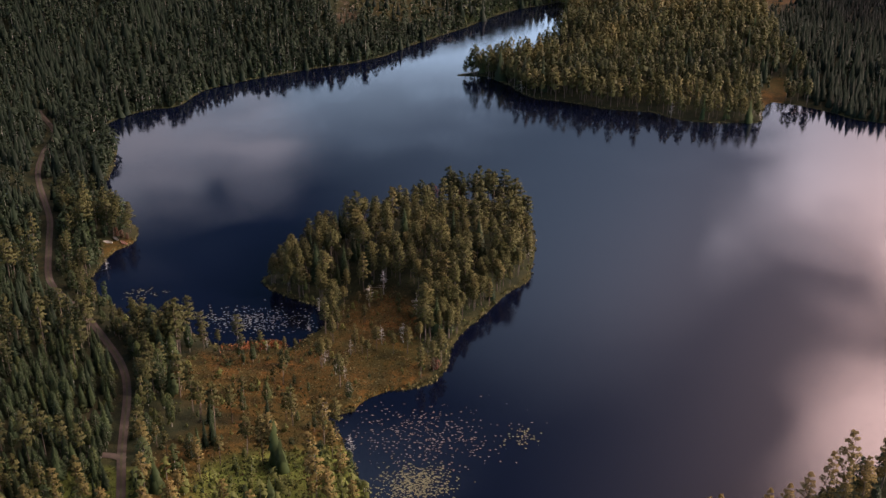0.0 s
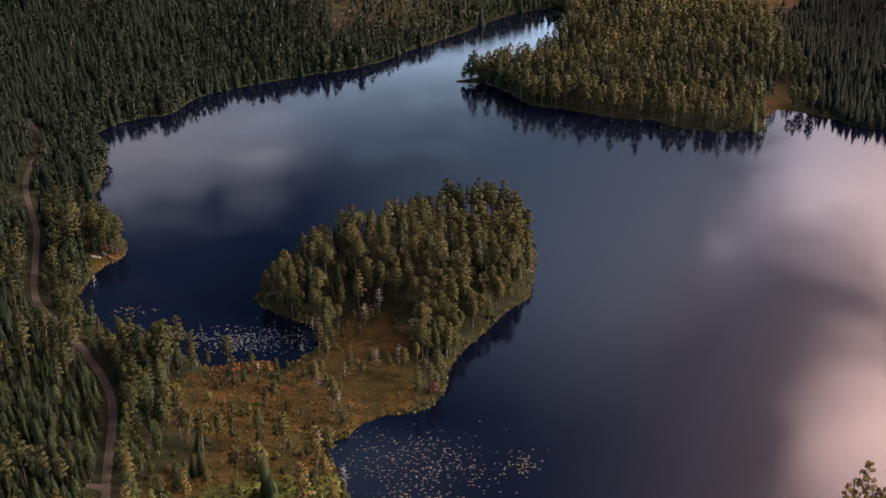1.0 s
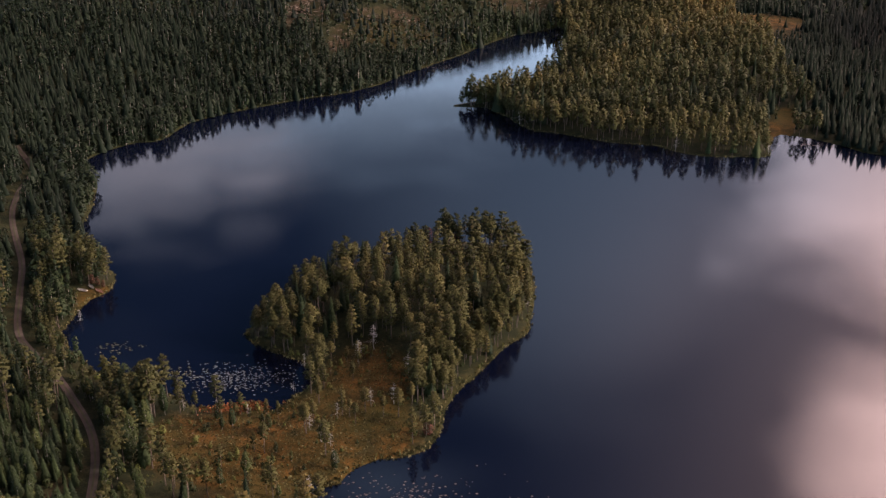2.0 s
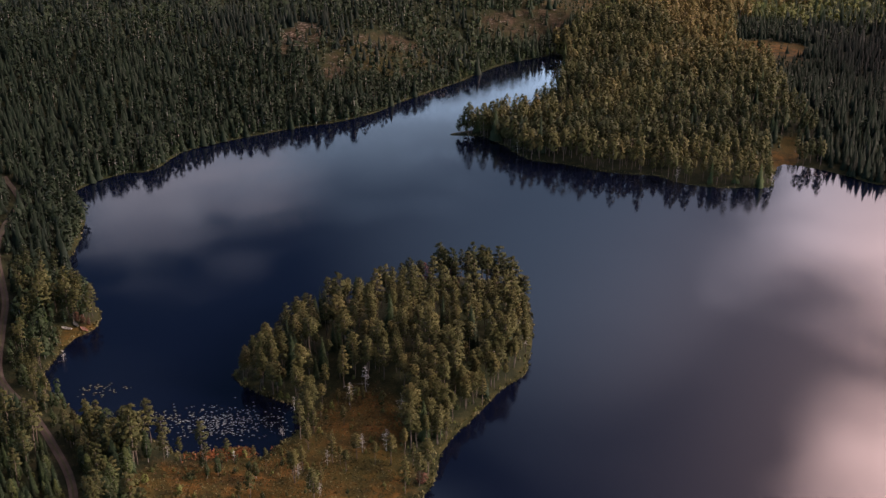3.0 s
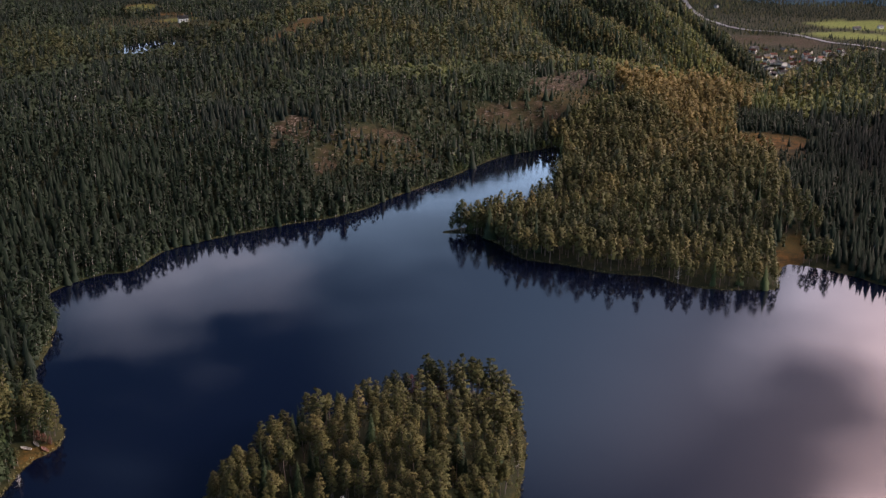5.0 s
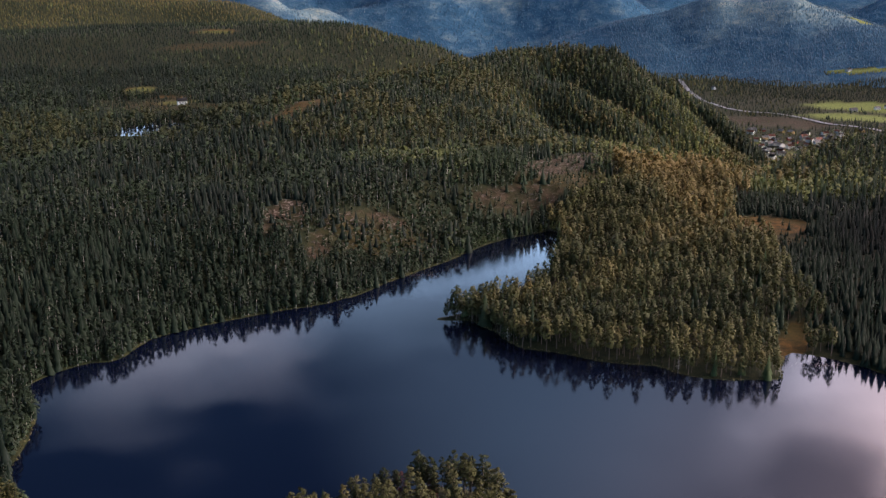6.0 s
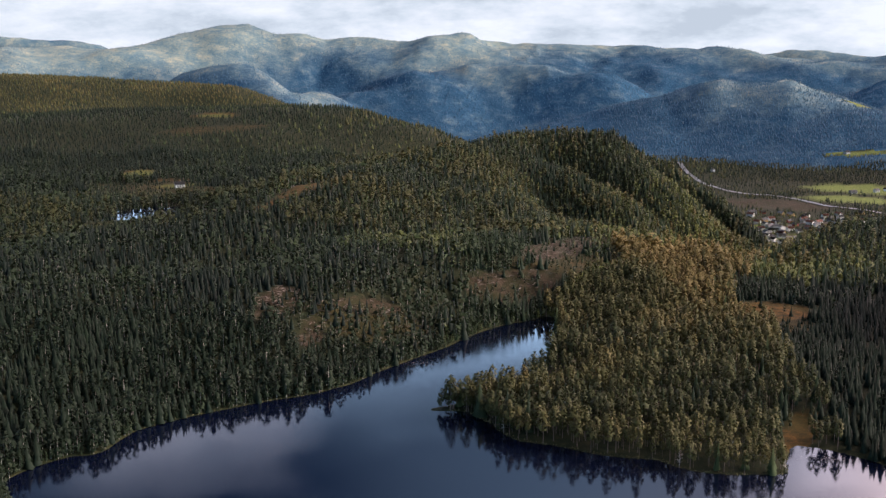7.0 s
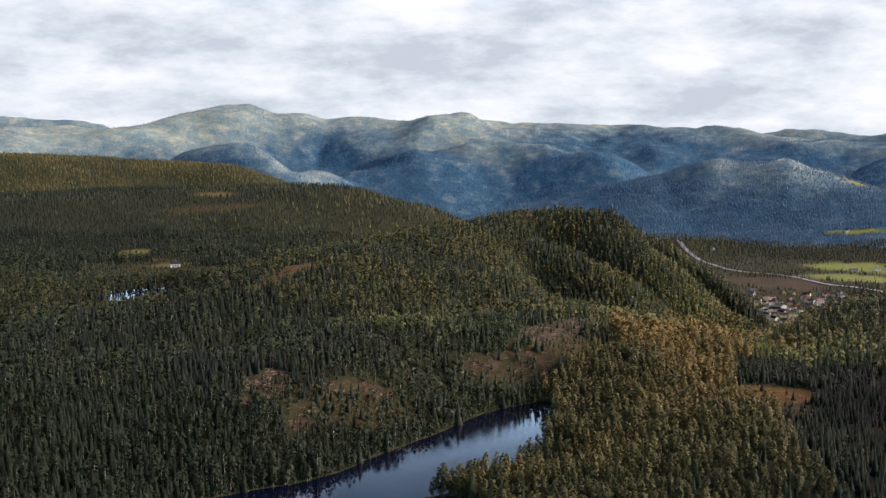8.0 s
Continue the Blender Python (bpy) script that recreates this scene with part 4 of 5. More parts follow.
def plant_woods():
    rng = np.random.default_rng(11)
    # near: the island, the isthmus and the land beside the road
    x, y = scatter(-260, 190, 150, 470, 3.9, rng)
    ok = seen_from_path(x, y, 40)
    rows, kind = woods(x[ok], y[ok], rng)
    young = np.array(scatter(-250, -86, 180, 440, 2.9, rng))
    ok = seen_from_path(young[0], young[1], 40)
    more, kinds = woods(young[0][ok], young[1][ok], rng)
    rows, kind = np.concatenate([rows, more]), np.concatenate([kind, kinds])
    x, y = scatter(-80, 50, 290, 455, 3.4, rng)
    edge = sample(SHORE, x, y)
    ok = on_island(x, y) & (edge > 0.8) & (edge < 10) & (y > 320)
    more, kinds = woods(x[ok], y[ok], rng)
    rows, kind = np.concatenate([rows, more]), np.concatenate([kind, kinds])
    thin = rng.random(len(rows)) < np.where(on_island(rows[:, 0], rows[:, 1]), 0.66, 0.60)
    rows, kind = rows[thin], kind[thin]
    for k, name in enumerate(KINDS):
        mine = rows[kind == k]
        corner = (mine[:, 0] > 45) & (mine[:, 1] < 290)
        if name == "spruce":
            mine, corner = mine[~corner], corner[~corner]
        merge_forest(name + "_woods", NEAR[name], mine[corner & (mine[:, 0] > 112)], [LEAVES[name], STEMS[name]], "%ss on the near shore" % name, rng)
        mine = mine[~corner]
        far = np.hypot(mine[:, 0] + 15, mine[:, 1] - (350 if name == "pine" else 290))
        # trees of the sun patch stay merged, their tint painted golden
        sunny = ((mine[:, 0] + 45) / 45) ** 2 + ((mine[:, 1] - 222) / 32) ** 2 < 1
        order = np.argsort(far + 500 * sunny)
        SINGLE[name] = mine[order[:300]]
        if name == "pine":
            # tall pines on the near shore
            extra = [(68, 222, 0.95), (72, 226, 0.8), (85, 227, 0.85), (91, 230, 0.8), (97, 233, 0.9), (103, 235, 1.25), (109, 239, 1.5), (106, 231, 1.0), (115, 240, 0.9), (121, 243, 1.3), (128, 246, 1.2), (112, 233, 1.1)]
            SINGLE[name] = mine[order[:288]]
            SINGLE["shore"] = np.array([(a, b, ground_at(a, b), c, a, 0.6) for a, b, c in extra])
        merge_forest(name + "_woods", STAND[name] if name == "pine" else MIDDLE[name], mine[order[300:]], [LEAVES[name], STEMS[name]], "dense stand of %ss along the shore" % name, rng)
    # middle distance
    x, y = scatter(-420, 420, 470, 930, 4.1, rng)
    ok = seen_from_path(x, y, 50) & ((y < 720) | ((x > 30) & (x < 270)))
    ok &= ~((x > 10) & (x < 250) & (y > 545) & (rng.random(len(x)) < 0.20))
    rows, kind = woods(x[ok], y[ok], rng)
    # thick low growth on the tip of the headland
    x, y = scatter(2, 70, 600, 680, 2.6, rng)
    more, kinds = woods(x, y, rng)
    more[:, 3] *= 0.62
    rows, kind = np.concatenate([rows, more]), np.concatenate([kind, np.where(kinds == 1, 2, kinds)])
    # birch and willow bushes that lean over the far shore
    x, y = scatter(-200, 240, 460, 830, 2.3, rng)
    edge = sample(SHORE, x, y)
    ok = (edge > 0.1) & (edge < 4.5) & ((x < 0) | (y > 690))
    more, _ = woods(x[ok], y[ok], rng)
    more[:, 3] *= rng.uniform(0.3, 0.62, len(more))
    more[:, 5] = np.clip(more[:, 5] + 0.2, 0, 1)
    rows, kind = np.concatenate([rows, more]), np.concatenate([kind, np.full(len(more), 2)])
    for k, name in enumerate(KINDS):
        merge_forest(name + "_woods", MIDDLE[name], rows[kind == k], [LEAVES[name], STEMS[name]], "forest of %ss round the lake" % name, rng, 0.3)
    # far slopes
    x, y = scatter(-640, 660, 720, 1620, 4.9, rng)
    ok = seen_from_path(x, y, 40) & ~((y < 930) & (x > 30) & (x < 270))
    rows, kind = woods(x[ok], y[ok], rng)
    x, y = scatter(150, 460, 1150, 1620, 7.5, rng)
    more, kinds = woods(x, y, rng)
    rows, kind = np.concatenate([rows, more]), np.concatenate([kind, kinds])
    for k, name in enumerate(KINDS):
        merge_forest(name + "_woods", FAR[name], rows[kind == k], [LEAVES[name], STEMS[name]], "forest of %ss on the far slopes" % name, rng, 0.5)
    # very far hills and the valley
    x, y = scatter(-1700, 1700, 1620, 3000, 7.4, rng)
    ok = seen_from_path(x, y, 20)
    rows, kind = woods(x[ok], y[ok], rng)
    foot = (rows[:, 0] > 250) & (rows[:, 1] > 2720) & (rows[:, 2] > VALLEY + 26)
    rows, kind = rows[~foot], kind[~foot]
    for k, name in enumerate(KINDS):
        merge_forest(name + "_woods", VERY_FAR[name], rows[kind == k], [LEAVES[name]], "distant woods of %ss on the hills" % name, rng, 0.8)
    # woods on the mountains, with haze painted into their blue
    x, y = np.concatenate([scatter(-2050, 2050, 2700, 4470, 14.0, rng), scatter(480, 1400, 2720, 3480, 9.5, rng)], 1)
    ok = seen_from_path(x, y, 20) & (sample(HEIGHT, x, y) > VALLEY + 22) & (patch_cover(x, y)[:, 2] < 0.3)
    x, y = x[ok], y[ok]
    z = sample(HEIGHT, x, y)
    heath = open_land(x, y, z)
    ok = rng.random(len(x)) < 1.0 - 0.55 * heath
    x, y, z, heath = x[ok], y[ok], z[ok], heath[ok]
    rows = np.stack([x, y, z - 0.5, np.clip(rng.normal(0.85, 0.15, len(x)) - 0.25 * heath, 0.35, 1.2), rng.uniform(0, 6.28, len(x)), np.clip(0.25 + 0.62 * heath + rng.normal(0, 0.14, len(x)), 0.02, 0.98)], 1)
    merge_forest("mountain_woods", VERY_FAR["birch"], rows, [M_HAZED], "distant woods on the mountain sides, tinted blue for haze", rng, 1.3)
    # sparse woods on the land that the flight does not look at
    x, y = scatter(-560, 560, -260, 860, 11.0, rng)
    ok = ~seen_from_path(x, y, 40) | (y < 150)
    rows, kind = woods(x[ok], y[ok], rng)
    for k, name in enumerate(KINDS):
        merge_forest(name + "_woods", FAR[name], rows[kind == k], [LEAVES[name], STEMS[name]], "%s woods on the outer slopes" % name, rng)


SINGLE = {}
plant_woods()

# ---------------------------------------------------------------- small things


def place_dead_trees():
    spots = [(-79, 318, 7), (-68, 317, 5), (-58, 314, 5), (-34, 300, 7), (-29, 289, 6), (-35, 277, 6), (-21, 352, 10), (-26, 345, 9), (-46, 330, 5), (-26, 258, 8), (-30, 312, 6), (-13, 320, 8), (34, 385, 7), (-38, 306, 7),
             (-129, 377, 6), (22, 372, 8), (-9, 338, 9), (-20, 318, 7), (-44, 345, 6), (168, 551, 7), (122, 557, 9), (45, 600, 9), (-31, 298, 5)]
    models = [dead_tree(200 + k, 8) for k in range(4)]
    meshes = []
    for m in models:
        v, t, s = m.arrays()[:3]
        meshes.append(mesh_of("dead_tree", v, t, [M_BLEACHED]))
    for i, (x, y, h) in enumerate(spots):
        ob = tagged(new("dead_tree", meshes[i % 4]), "bleached grey dead tree with bare branches", "dead tree", "dead trees on the bog")
        ob.matrix_basis = Matrix.Translation((x, y, ground_at(x, y))) @ Matrix.Rotation(i * 1.7, 4, "Z") @ Matrix.Scale(h / 8, 4)


def scatter_lilies():
    rng = np.random.default_rng(21)
    beds = [((-7, 246), 10, 9, 750, M_LILY, "bed of yellow-green floating lily leaves"), ((24, 268), 5.5, 5, 60, M_LILY, "small patch of yellow-green lily leaves"),
            ((-6, 268), 24, 17, 520, M_LILY_RED, "thinly scattered faded lily leaves"), ((-66, 338), 20, 9, 480, M_LILY_SHEEN, "lily leaves in the lagoon, painted pale with sky sheen"), ((-111, 357), 9, 5, 50, M_LILY, "few lily leaves near the bank"),
            ((-85, 341), 8, 4, 40, M_LILY, "few lily leaves near the bank"), ((196, 568), 14, 5, 90, M_LILY_RED, "pale lily leaves in the cove"), ((0, 715), 14, 5, 60, M_LILY_RED, "pale lily leaves in the inlet")]
    for (cx, cy), a, b, count, mat, label in beds:
        verts, faces = [], []
        for _ in range(count):
            p = rng.normal(size=2) * (a * 0.5, b * 0.5) + (cx, cy)
            if float(sample(SHORE, p[:1], p[1:])[0]) > -0.6:
                continue
            r, turn, n = rng.uniform(0.16, 0.42), rng.uniform(0, 6.28), len(verts)
            for k in range(7):
                q = r * (0.25 if k == 0 else rng.uniform(0.85, 1.1))
                verts.append((p[0] + q * math.cos(turn + k * 0.9), p[1] + q * 0.8 * math.sin(turn + k * 0.9), 0.03 + rng.uniform(0, 0.03)))
            faces += [(n, n + k, n + k + 1) for k in range(1, 6)] + [(n, n + 6, n + 1)]
        tagged(new("lily_leaves", mesh_of("lily_leaves", verts, faces, [mat])), label, "water lilies", kind="stuff")


def rowing_boat(x, y, turn, length, mat, inside, label):
    """An open wooden boat: hull, thwarts and gunwale."""
    boat = tagged(new("rowing_boat"), label, "boat", "boats on the bank")
    half = length * 0.16
    bm = bmesh.new()
    rings = []
    for i in range(9):
        u = i / 8
        w = half * (math.sin(math.pi * min(1, 0.12 + 0.88 * u) * 0.5 + 0.25) ** 0.8 if u < 0.55 else math.cos((u - 0.55) / 0.45 * math.pi / 2) ** 0.7 + 0.02)
        lift = 0.12 * (2 * u - 1) ** 2
        ring = [bm.verts.new((length * (u - 0.5), s * w * k, 0.05 + lift + h)) for s, k, h in ((-1, 1, 0.45), (-1, 0.75, 0.12), (0, 0, 0), (1, 0.75, 0.12), (1, 1, 0.45))]
        rings.append(ring)
    for a, b in zip(rings, rings[1:]):
        for k in range(4):
            bm.faces.new((a[k], a[k + 1], b[k + 1], b[k]))
    bm.faces.new(rings[0])
    bmesh.ops.solidify(bm, geom=bm.faces[:], thickness=0.04)
    part("hull", bm, mat, boat)
    for u in (-0.18, 0.12):
        bm = bmesh.new()
        bmesh.ops.create_cube(bm, size=1, matrix=Matrix.Translation((u * length, 0, 0.38)) @ Matrix.Diagonal((0.25, half * 1.5, 0.04, 1)))
        part("thwart", bm, inside, boat)
    boat.matrix_basis = Matrix.Translation((x, y, max(ground_at(x, y), 0.0) + 0.02)) @ Matrix.Rotation(radians(turn), 4, "Z")


def fallen_logs():
    rng = np.random.default_rng(33)
    made = Shape()
    for px, py, a, b, turn, kind in PATCHES[:6]:
        for _ in range(int(a * b / 3)):
            u, v = rng.uniform(-0.9, 0.9, 2)
            c, s = math.cos(radians(turn)), math.sin(radians(turn))
            x, y = px + u * a * c - v * b * s, py + u * a * s + v * b * c
            if float(sample(SHORE, np.array([x]), np.array([y]))[0]) < 6:
                continue
            z, way, l, r = ground_at(x, y) + 0.15, rng.uniform(0, 3.14), rng.uniform(2, 9), rng.uniform(0.08, 0.2)
            d = np.array((math.cos(way) * l / 2, math.sin(way) * l / 2, rng.uniform(-0.4, 0.4)))
            p = np.array((x, y, z))
            made.add(*limb(p - d, p + d, r), 0)
    v, t, s = made.arrays()[:3]
    tagged(new("felling_debris", mesh_of("felling_debris", v, t, [M_LOG])), "scattered logs and branches on the felled ground", "logs", kind="stuff")


def boulder(x, y, size, label):
    rng = np.random.default_rng(int(abs(x * 7 + y)))
    bm = bmesh.new()
    bmesh.ops.create_icosphere(bm, subdivisions=3, radius=1)
    shift = Vector(rng.uniform(-50, 50, 3))
    for v in bm.verts:
        v.co *= 1 + 0.45 * noise.noise(v.co * 1.3 + shift) + 0.15 * noise.noise(v.co * 4 + shift)
        v.co = Vector((v.co.x * size[0], v.co.y * size[1], v.co.z * size[2]))
    data = bpy.data.meshes.new("boulder")
    bm.to_mesh(data)
    bm.free()
    data.materials.append(M_ROCK)
    ob = tagged(new("boulder", data), label, "boulder")
    ob.location = (x, y, ground_at(x, y) + size[2] * 0.45)


M_PLANK = [plain("house_paint_white", (0.72, 0.70, 0.66), 0.6, 0.1), plain("house_paint_red", (0.26, 0.06, 0.04), 0.7, 0.15), plain("house_paint_ochre", (0.45, 0.30, 0.12), 0.7, 0.15), plain("house_paint_grey", (0.32, 0.33, 0.33), 0.7, 0.15)]
M_TILE = [plain("dark_roof", (0.07, 0.07, 0.075), 0.6, 0.2), plain("red_roof", (0.22, 0.09, 0.06), 0.8, 0.2), plain("grey_roof", (0.22, 0.21, 0.20), 0.6, 0.2)]
M_GLASS = plain("window_glass", (0.03, 0.035, 0.045), 0.1, 0.1, bump=0.0)


def house_model(length, width, wall, pitch, paint, tile):
    """A wooden house: walls, a gabled roof with eaves, a chimney and windows."""
    house = tagged(new("house"), "small wooden valley house with a pitched roof", "house", "houses of the village")
    l, w = length / 2, width / 2
    bm = bmesh.new()
    low = [bm.verts.new((sx * l, sy * w, -1.5)) for sx, sy in ((-1, -1), (1, -1), (1, 1), (-1, 1))]
    up = [bm.verts.new((v.co.x, v.co.y, wall)) for v in low]
    ends = [bm.verts.new((-l, 0, wall + pitch)), bm.verts.new((l, 0, wall + pitch))]
    for k in range(4):
        bm.faces.new((low[k], low[(k + 1) % 4], up[(k + 1) % 4], up[k]))
    bm.faces.new((up[0], ends[0], up[3]))
    bm.faces.new((up[1], up[2], ends[1]))
    part("wall", bm, paint, house)
    bm = bmesh.new()
    o, e = 0.6, wall - 0.6 * pitch / w
    for side in (-1, 1):
        q = [bm.verts.new(p) for p in ((-l - o, side * (w + o), e), (l + o, side * (w + o), e), (l + o, 0, wall + pitch + 0.05), (-l - o, 0, wall + pitch + 0.05))]
        bm.faces.new(q)
    bmesh.ops.solidify(bm, geom=bm.faces[:], thickness=-0.22)
    part("roof", bm, tile, house)
    bm = bmesh.new()
    bmesh.ops.create_cube(bm, size=1, matrix=Matrix.Translation((l * 0.3, 0, wall + pitch + 0.4)) @ Matrix.Diagonal((0.7, 0.7, 1.8, 1)))
    part("chimney", bm, M_ROCK, house)
    for x in (-0.55, 0.0, 0.55):
        bm = bmesh.new()
        bmesh.ops.create_cube(bm, size=1, matrix=Matrix.Translation((x * l, -w - 0.02, wall * 0.55)) @ Matrix.Diagonal((1.3, 0.08, 1.3, 1)))
        part("window", bm, M_GLASS, house)
    return house


def build_village():
    rng = np.random.default_rng(5)
    models, count = [], 0
    kinds = [(11, 8, 4.5, 3, 0, 0), (13, 8, 5.0, 3, 0, 1), (10, 7, 3.5, 2.6, 1, 0), (12, 8, 4.0, 3, 2, 2), (16, 9, 4.5, 3, 3, 0), (22, 11, 5.5, 2.2, 0, 2)]
    spots = []
    while len(spots) < 80:
        u = rng.random()
        x, y = (rng.normal(580, 20), rng.normal(1965, 45)) if u < 0.42 else (rng.normal(640, 55), rng.normal(2120, 60)) if u < 0.75 else (rng.normal(760, 50), rng.normal(2110, 45))
        if all((x - a) ** 2 + (y - b) ** 2 > 17 ** 2 for a, b in spots):
            spots.append((x, y))
    trees = np.concatenate([np.array(spots)[rng.integers(0, len(spots), 420)] + rng.normal(size=(420, 2)) * 16])
    trees = trees[[min((a - x) ** 2 + (b - y) ** 2 for x, y in spots) > 70 for a, b in trees]]
    rows = np.stack([trees[:, 0], trees[:, 1], sample(HEIGHT, trees[:, 0], trees[:, 1]), rng.uniform(0.5, 1.0, len(trees)), rng.uniform(0, 6.28, len(trees)), rng.uniform(0.2, 0.9, len(trees))], 1)
    merge_forest("village_trees", FAR["birch"], rows, [M_BIRCH, M_BARK], "garden trees among the village houses", rng)
    spots += [(960, 2470), (985, 2478), (1010, 2500), (905, 2460), (1010, 2800), (670, 2760)]
    for x, y in spots:
        at = Matrix.Translation((x, y, ground_at(x, y))) @ Matrix.Rotation(rng.choice([0.3, 0.35, 1.9, 2.4]) + rng.normal() * 0.1, 4, "Z")
        k = int(rng.choice(6, p=[0.28, 0.22, 0.18, 0.14, 0.13, 0.05]))
        while len(models) <= k:
            models.append(None)
        if models[k] is None:
            l, w, h, p, paint, tile = kinds[k]
            models[k] = house_model(l, w, h, p, M_PLANK[paint], M_TILE[tile])
            models[k].matrix_basis = at
        else:
            copy_thing(models[k], at)
    for x, y in ((-298, 1378),):
        copy_thing([m for m in models if m][0], Matrix.Translation((x, y, ground_at(x, y))) @ Matrix.Rotation(0.4, 4, "Z"))


RIVER = curve_through([(611, 2872), (612, 2740), (618, 2618), (628, 2530), (670, 2470), (745, 2420), (800, 2290), (862, 2200), (960, 2060), (1150, 2000)], 8, False)
strip("river", RIVER, 11, 1.0, plain("pale_river_gravel", (0.10, 0.115, 0.125), 0.5, 0.35, 0.05), "shallow grey river winding through the valley", "river")
strip("valley_road", curve_through([(480, 1900), (560, 1975), (610, 2030), (680, 2110), (800, 2080), (900, 2040)], 6, False), 8, 0.8, M_GRAVEL, "valley road through the village", "road")


def scatter_shrubs():
    """Low willow and birch scrub on the heath, the bog and along the shores."""
    rng = np.random.default_rng(44)
    x, y = scatter(-125, 45, 190, 400, 2.1, rng)
    d, bare = sample(SHORE, x, y), patch_cover(x, y)
    road = line_distance(x, y, ROAD_LINE, False)[0]
    chance = np.where(bare[:, 2] > 0.3, 0.75, np.where(bare[:, 0] > 0.4, 0.26, 0.24)) * (0.6 + 0.8 * (fractal(x, y, 14, 2) > 0))
    ok = (d > 0.4) & (road > 2.4) & (rng.random(len(x)) < chance) & ~((y > 360) & (d > 9))
    x, y = x[ok], y[ok]
    size = np.clip(rng.lognormal(-2.0, 0.5, len(x)), 0.06, 0.38)
    rows = np.stack([x, y, sample(HEIGHT, x, y), size, rng.uniform(0, 6.28, len(x)), np.clip(rng.normal(0.62, 0.22, len(x)), 0.1, 1.0)], 1)
    merge_forest("shrubs", [broad_tree(300 + k, 8, 0.2, 3.4, 46, 1.25, 3, False, 0.2, 0.4) for k in range(4)], rows, [M_BIRCH, M_BARK], "low yellow-green scrub on heath and bog", rng)
    # reeds and grass at the water's edge
    a = LAKE[rng.integers(0, len(LAKE), 9000)] + rng.normal(size=(9000, 2)) * 2.2
    d = sample(SHORE, a[:, 0], a[:, 1])
    a = a[(d > -0.5) & (d < 1.8) & (np.abs(a[:, 0]) < 240) & ((a[:, 1] < 450) | (fractal(a[:, 0], a[:, 1], 40, 2) > 0.15))][:4200]
    n = len(a)
    h, turn = rng.uniform(0.35, 0.9, n), rng.uniform(0, 3.14, n)
    wide = np.stack([np.cos(turn), np.sin(turn), np.zeros(n)], 1) * rng.uniform(0.25, 0.6, n)[:, None]
    foot = np.concatenate([a, np.maximum(sample(HEIGHT, a[:, 0], a[:, 1]), 0)[:, None]], 1)
    verts = np.stack([foot - wide, foot + wide, foot + np.stack([rng.normal(size=n) * 0.2, rng.normal(size=n) * 0.2, h], 1)], 1).reshape(-1, 3)
    tagged(new("shore_grass", mesh_of("shore_grass", verts, np.arange(3 * n).reshape(n, 3), [M_SEDGE])), "yellow-green sedge along the water's edge", "grass", kind="stuff")


def scatter_tussocks():
    """Tufts of yellowed grass and rust-brown heather over bog and heath."""
    rng = np.random.default_rng(47)
    x, y = scatter(-125, 45, 190, 400, 1.15, rng)
    d, bare = sample(SHORE, x, y), patch_cover(x, y)
    road = line_distance(x, y, ROAD_LINE, False)[0]
    open_spot = np.maximum(bare[:, 0], bare[:, 2])
    ok = (d > 0.3) & (road > 1.8) & (rng.random(len(x)) < open_spot * (0.5 + 0.5 * (fractal(x, y, 9, 2) > -0.1)))
    x, y = x[ok], y[ok]
    rust = rng.random(len(x)) + 0.5 * fractal(x, y + 50, 17, 2) > 0.86
    for mine, mat, name, label in ((~rust, M_SEDGE, "grass_tussocks", "yellow-brown grass tussocks on the bog"), (rust, M_HEATHER, "heather_tufts", "rust-brown heather tufts on the bog")):
        a = np.repeat(np.stack([x[mine], y[mine], sample(HEIGHT, x[mine], y[mine])], 1), 3, 0)
        n = len(a)
        turn, h = rng.uniform(0, 3.14, n), rng.uniform(0.15, 0.45, n)
        wide = np.stack([np.cos(turn), np.sin(turn), np.zeros(n)], 1) * rng.uniform(0.2, 0.5, n)[:, None]
        foot = a + np.concatenate([rng.normal(size=(n, 2)) * 0.22, np.full((n, 1), -0.05)], 1)
        tip = foot + np.stack([rng.normal(size=n) * 0.2, rng.normal(size=n) * 0.2, h], 1)
        verts = np.stack([foot - wide, foot + wide, tip], 1).reshape(-1, 3)
        tagged(new(name, mesh_of(name, verts, np.arange(3 * n).reshape(n, 3), [mat])), label, "grass", kind="stuff")


def orange_spit():
    """Rust-red sedge on the spit in the lagoon."""
    rng = np.random.default_rng(61)
    a = rng.normal(size=(1500, 2)) * (4.6, 1.7) @ np.array(((0.98, 0.2), (-0.2, 0.98))) + (-61, 320.5)
    a = a[sample(SHORE, a[:, 0], a[:, 1]) > -1.2]
    n = len(a)
    turn = rng.uniform(0, 3.14, n)
    wide = np.stack([np.cos(turn), np.sin(turn), np.zeros(n)], 1) * rng.uniform(0.2, 0.5, n)[:, None]
    foot = np.concatenate([a, np.maximum(sample(HEIGHT, a[:, 0], a[:, 1]), 0.0)[:, None]], 1)
    tip = foot + np.stack([rng.normal(size=n) * 0.3, rng.normal(size=n) * 0.3, rng.uniform(0.25, 0.7, n)], 1)
    verts = np.stack([foot - wide, foot + wide, tip], 1).reshape(-1, 3)
    tagged(new("red_sedge", mesh_of("red_sedge", verts, np.arange(3 * n).reshape(n, 3), [plain("rust_sedge", (0.24, 0.085, 0.025), 0.85, 0.4, 0.5)])), "rust-red sedge on a spit in the lagoon", "grass", kind="stuff")


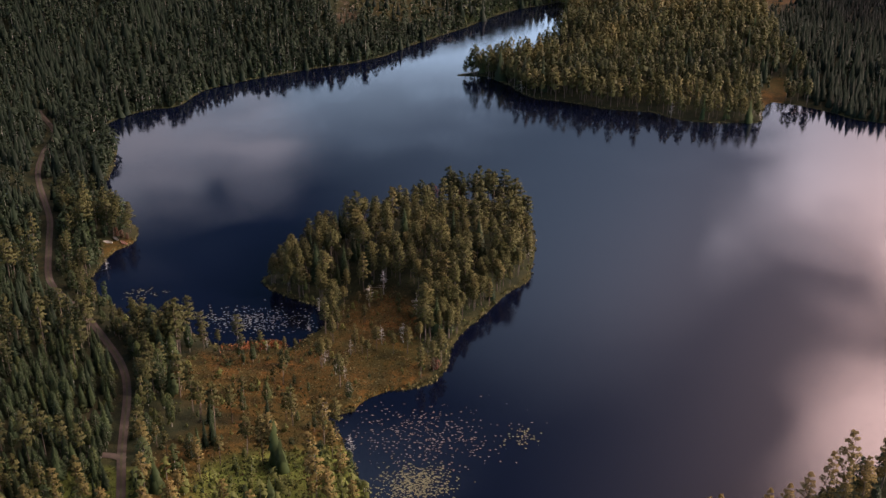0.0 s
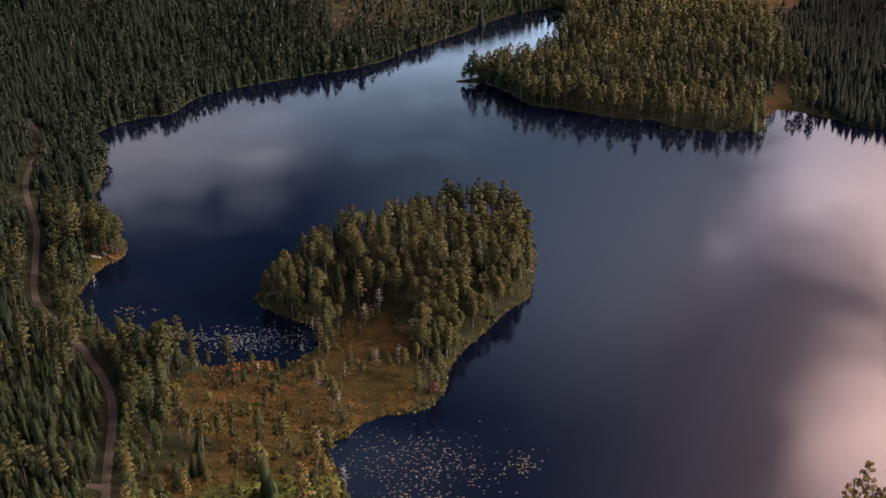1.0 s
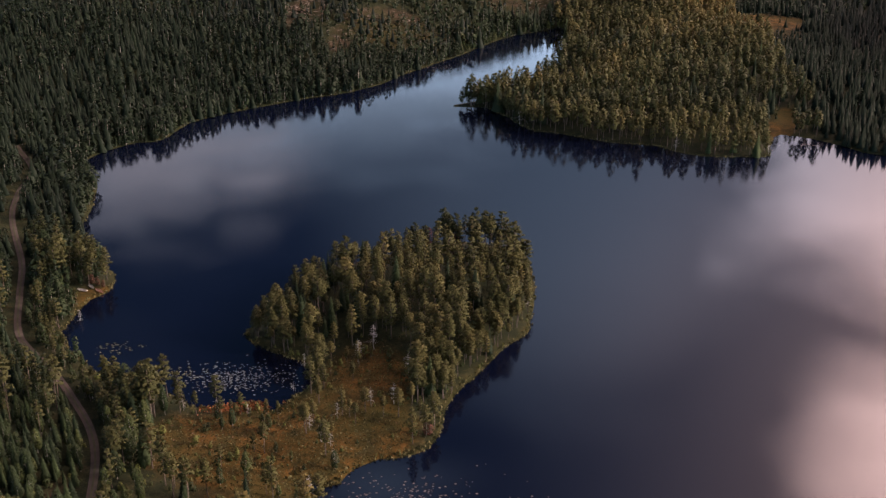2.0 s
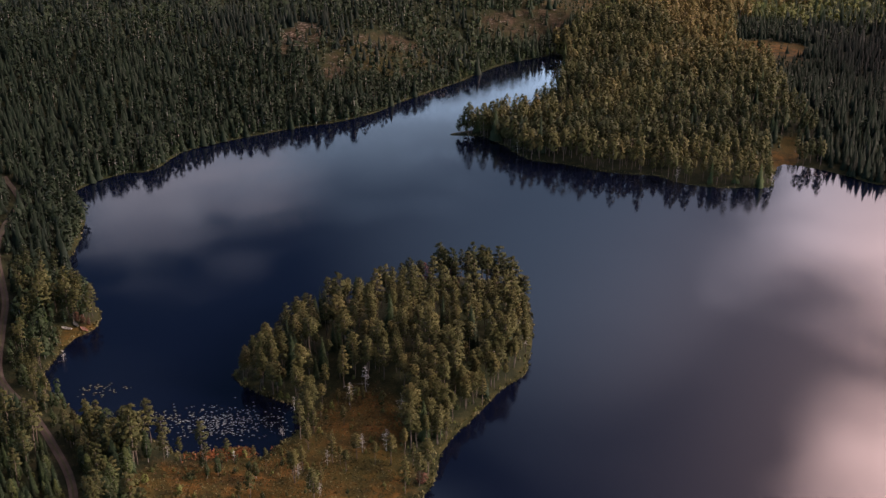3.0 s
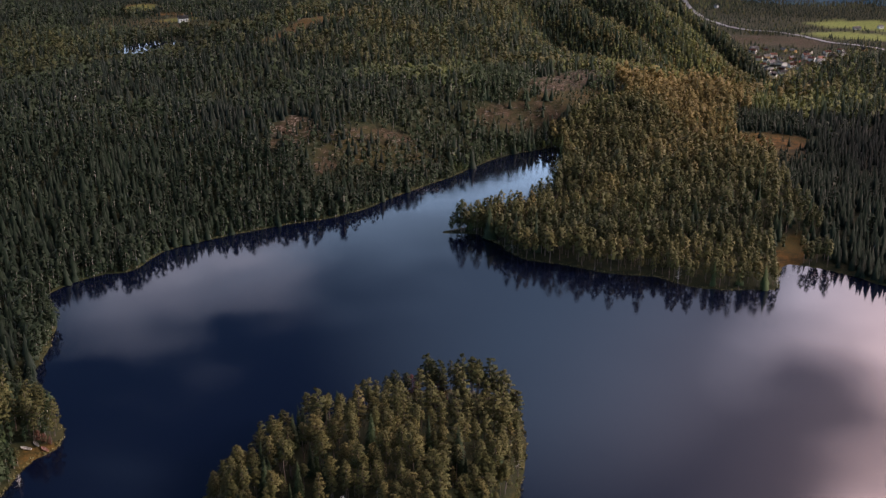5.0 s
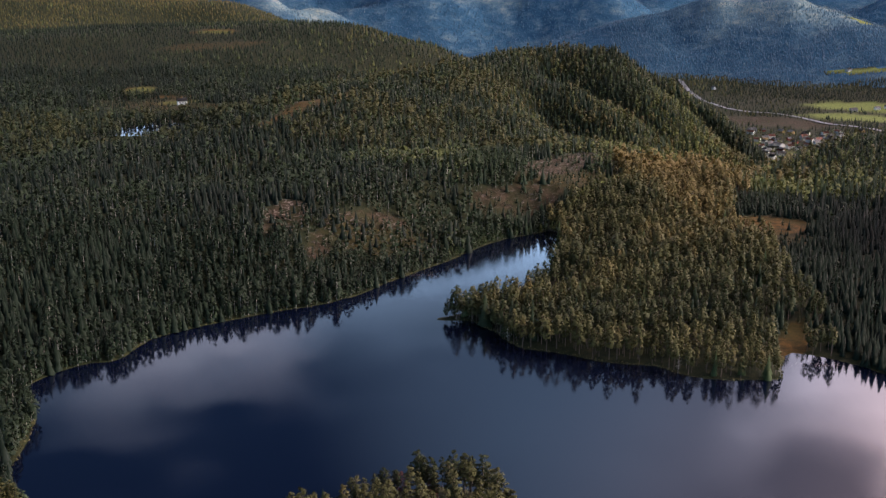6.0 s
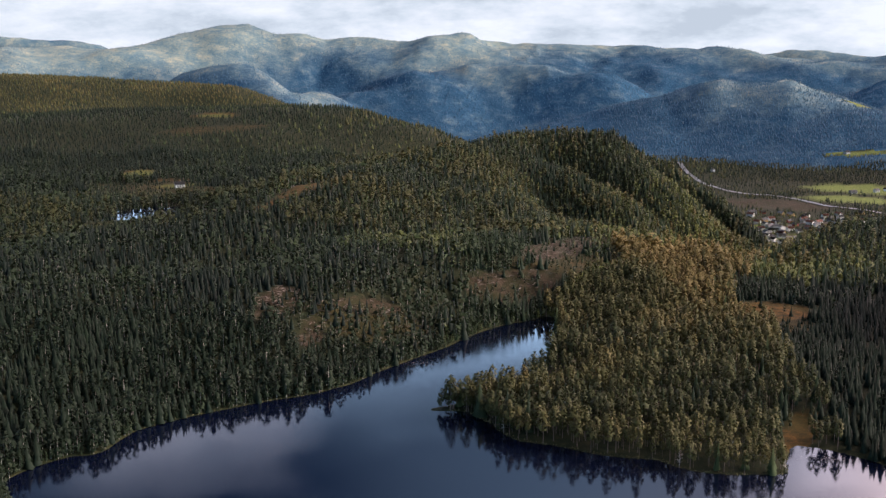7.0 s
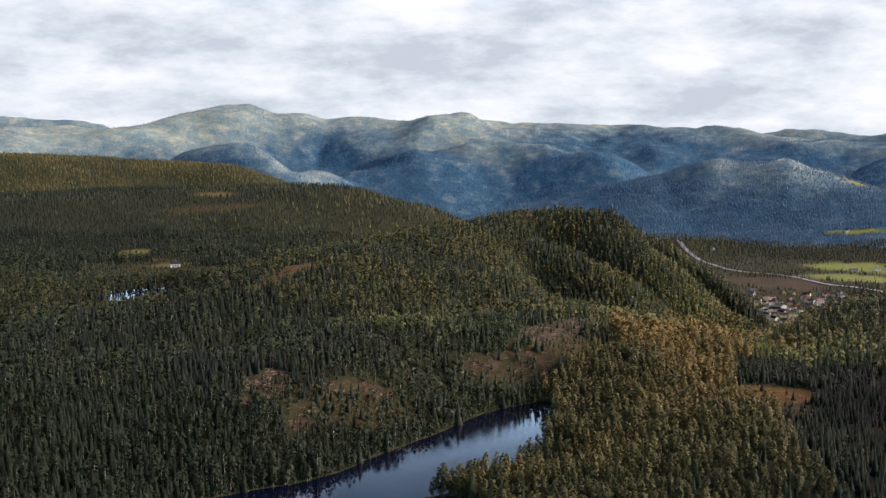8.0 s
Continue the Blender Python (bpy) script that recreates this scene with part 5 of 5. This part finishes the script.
def red_shrubs():
    """Rowan and willow turned red at the boats and on the bog."""
    leaf = foliage("red_leaves", (0.050, 0.022, 0.016), (0.105, 0.042, 0.028), (0.200, 0.085, 0.055))
    spots = [(-133, 405.5, 0.42), (-130.5, 404.5, 0.36), (-128, 403.5, 0.30), (-2, 305, 0.55), (-3, 443, 0.8), (8, 425, 0.95)]
    shapes = [broad_tree(500 + k, 10, 0.6, 3.6, 420, 0.5, 5, True, 0.25, 0.4) for k in range(2)]
    for k, (x, y, size) in enumerate(spots):
        v, t, s, n = shapes[k % 2].arrays()
        foot = tagged(new("rowan_shrub"), "reddish-brown autumn shrub near the water's edge", "shrub", "red shrubs by the lake")
        for name, slot, mat in (("stem", 1, M_BARK), ("crown", 0, leaf)):
            mine = t[s == slot]
            used, back = np.unique(mine, return_inverse=True)
            child = new(name, mesh_of(name, v[used], back.reshape(-1, 3), [mat], None, np.full(len(used), 0.5) if slot == 0 else None, n[used] if slot == 0 else None))
            child.parent = foot
        foot.matrix_basis = Matrix.Translation((x, y, ground_at(x, y))) @ Matrix.Rotation(k * 1.3, 4, "Z") @ Matrix.Scale(size, 4)


orange_spit()
M_SEDGE = plain("sedge", (0.11, 0.095, 0.032), 0.8, 0.4, 0.3)
M_HEATHER = plain("heather", (0.095, 0.052, 0.020), 0.85, 0.4, 0.3)
scatter_shrubs()
scatter_tussocks()
place_dead_trees()
scatter_lilies()
rowing_boat(-135, 399.5, 160, 4.6, M_PLANK[0], M_LOG, "white-painted rowing boat drawn up on the bank")
rowing_boat(-132.5, 402.5, 130, 4.2, M_PLANK[3], M_LOG, "grey rowing boat drawn up on the bank")
rowing_boat(-128.5, 399.5, 140, 4.6, plain("worn_pink_paint", (0.55, 0.33, 0.26), 0.6, 0.3), M_LOG, "faded reddish rowing boat at the water's edge")
red_shrubs()
fallen_logs()
boulder(-4, 746, (1.3, 1.2, 2.2), "tall pale boulder on the felled slope")
build_village()

# single trees last
for name in KINDS:
    plant_single(name, SINGLE[name], np.random.default_rng(len(name)), NEAR[name], {"pine": 0.46, "spruce": 0.62, "birch": 0.50}[name])
# near-shore pines: lightest tint, sunlight painted into the crowns
plant_single("pine", SINGLE["shore"], np.random.default_rng(9), [pine(400 + k, 15, low, wide, 32, 24, 0.26, 7, 0.24, 0.62) for k, (low, wide) in enumerate(((3.6, 2.5), (4.6, 2.2), (2.8, 2.7)))], 1.0)
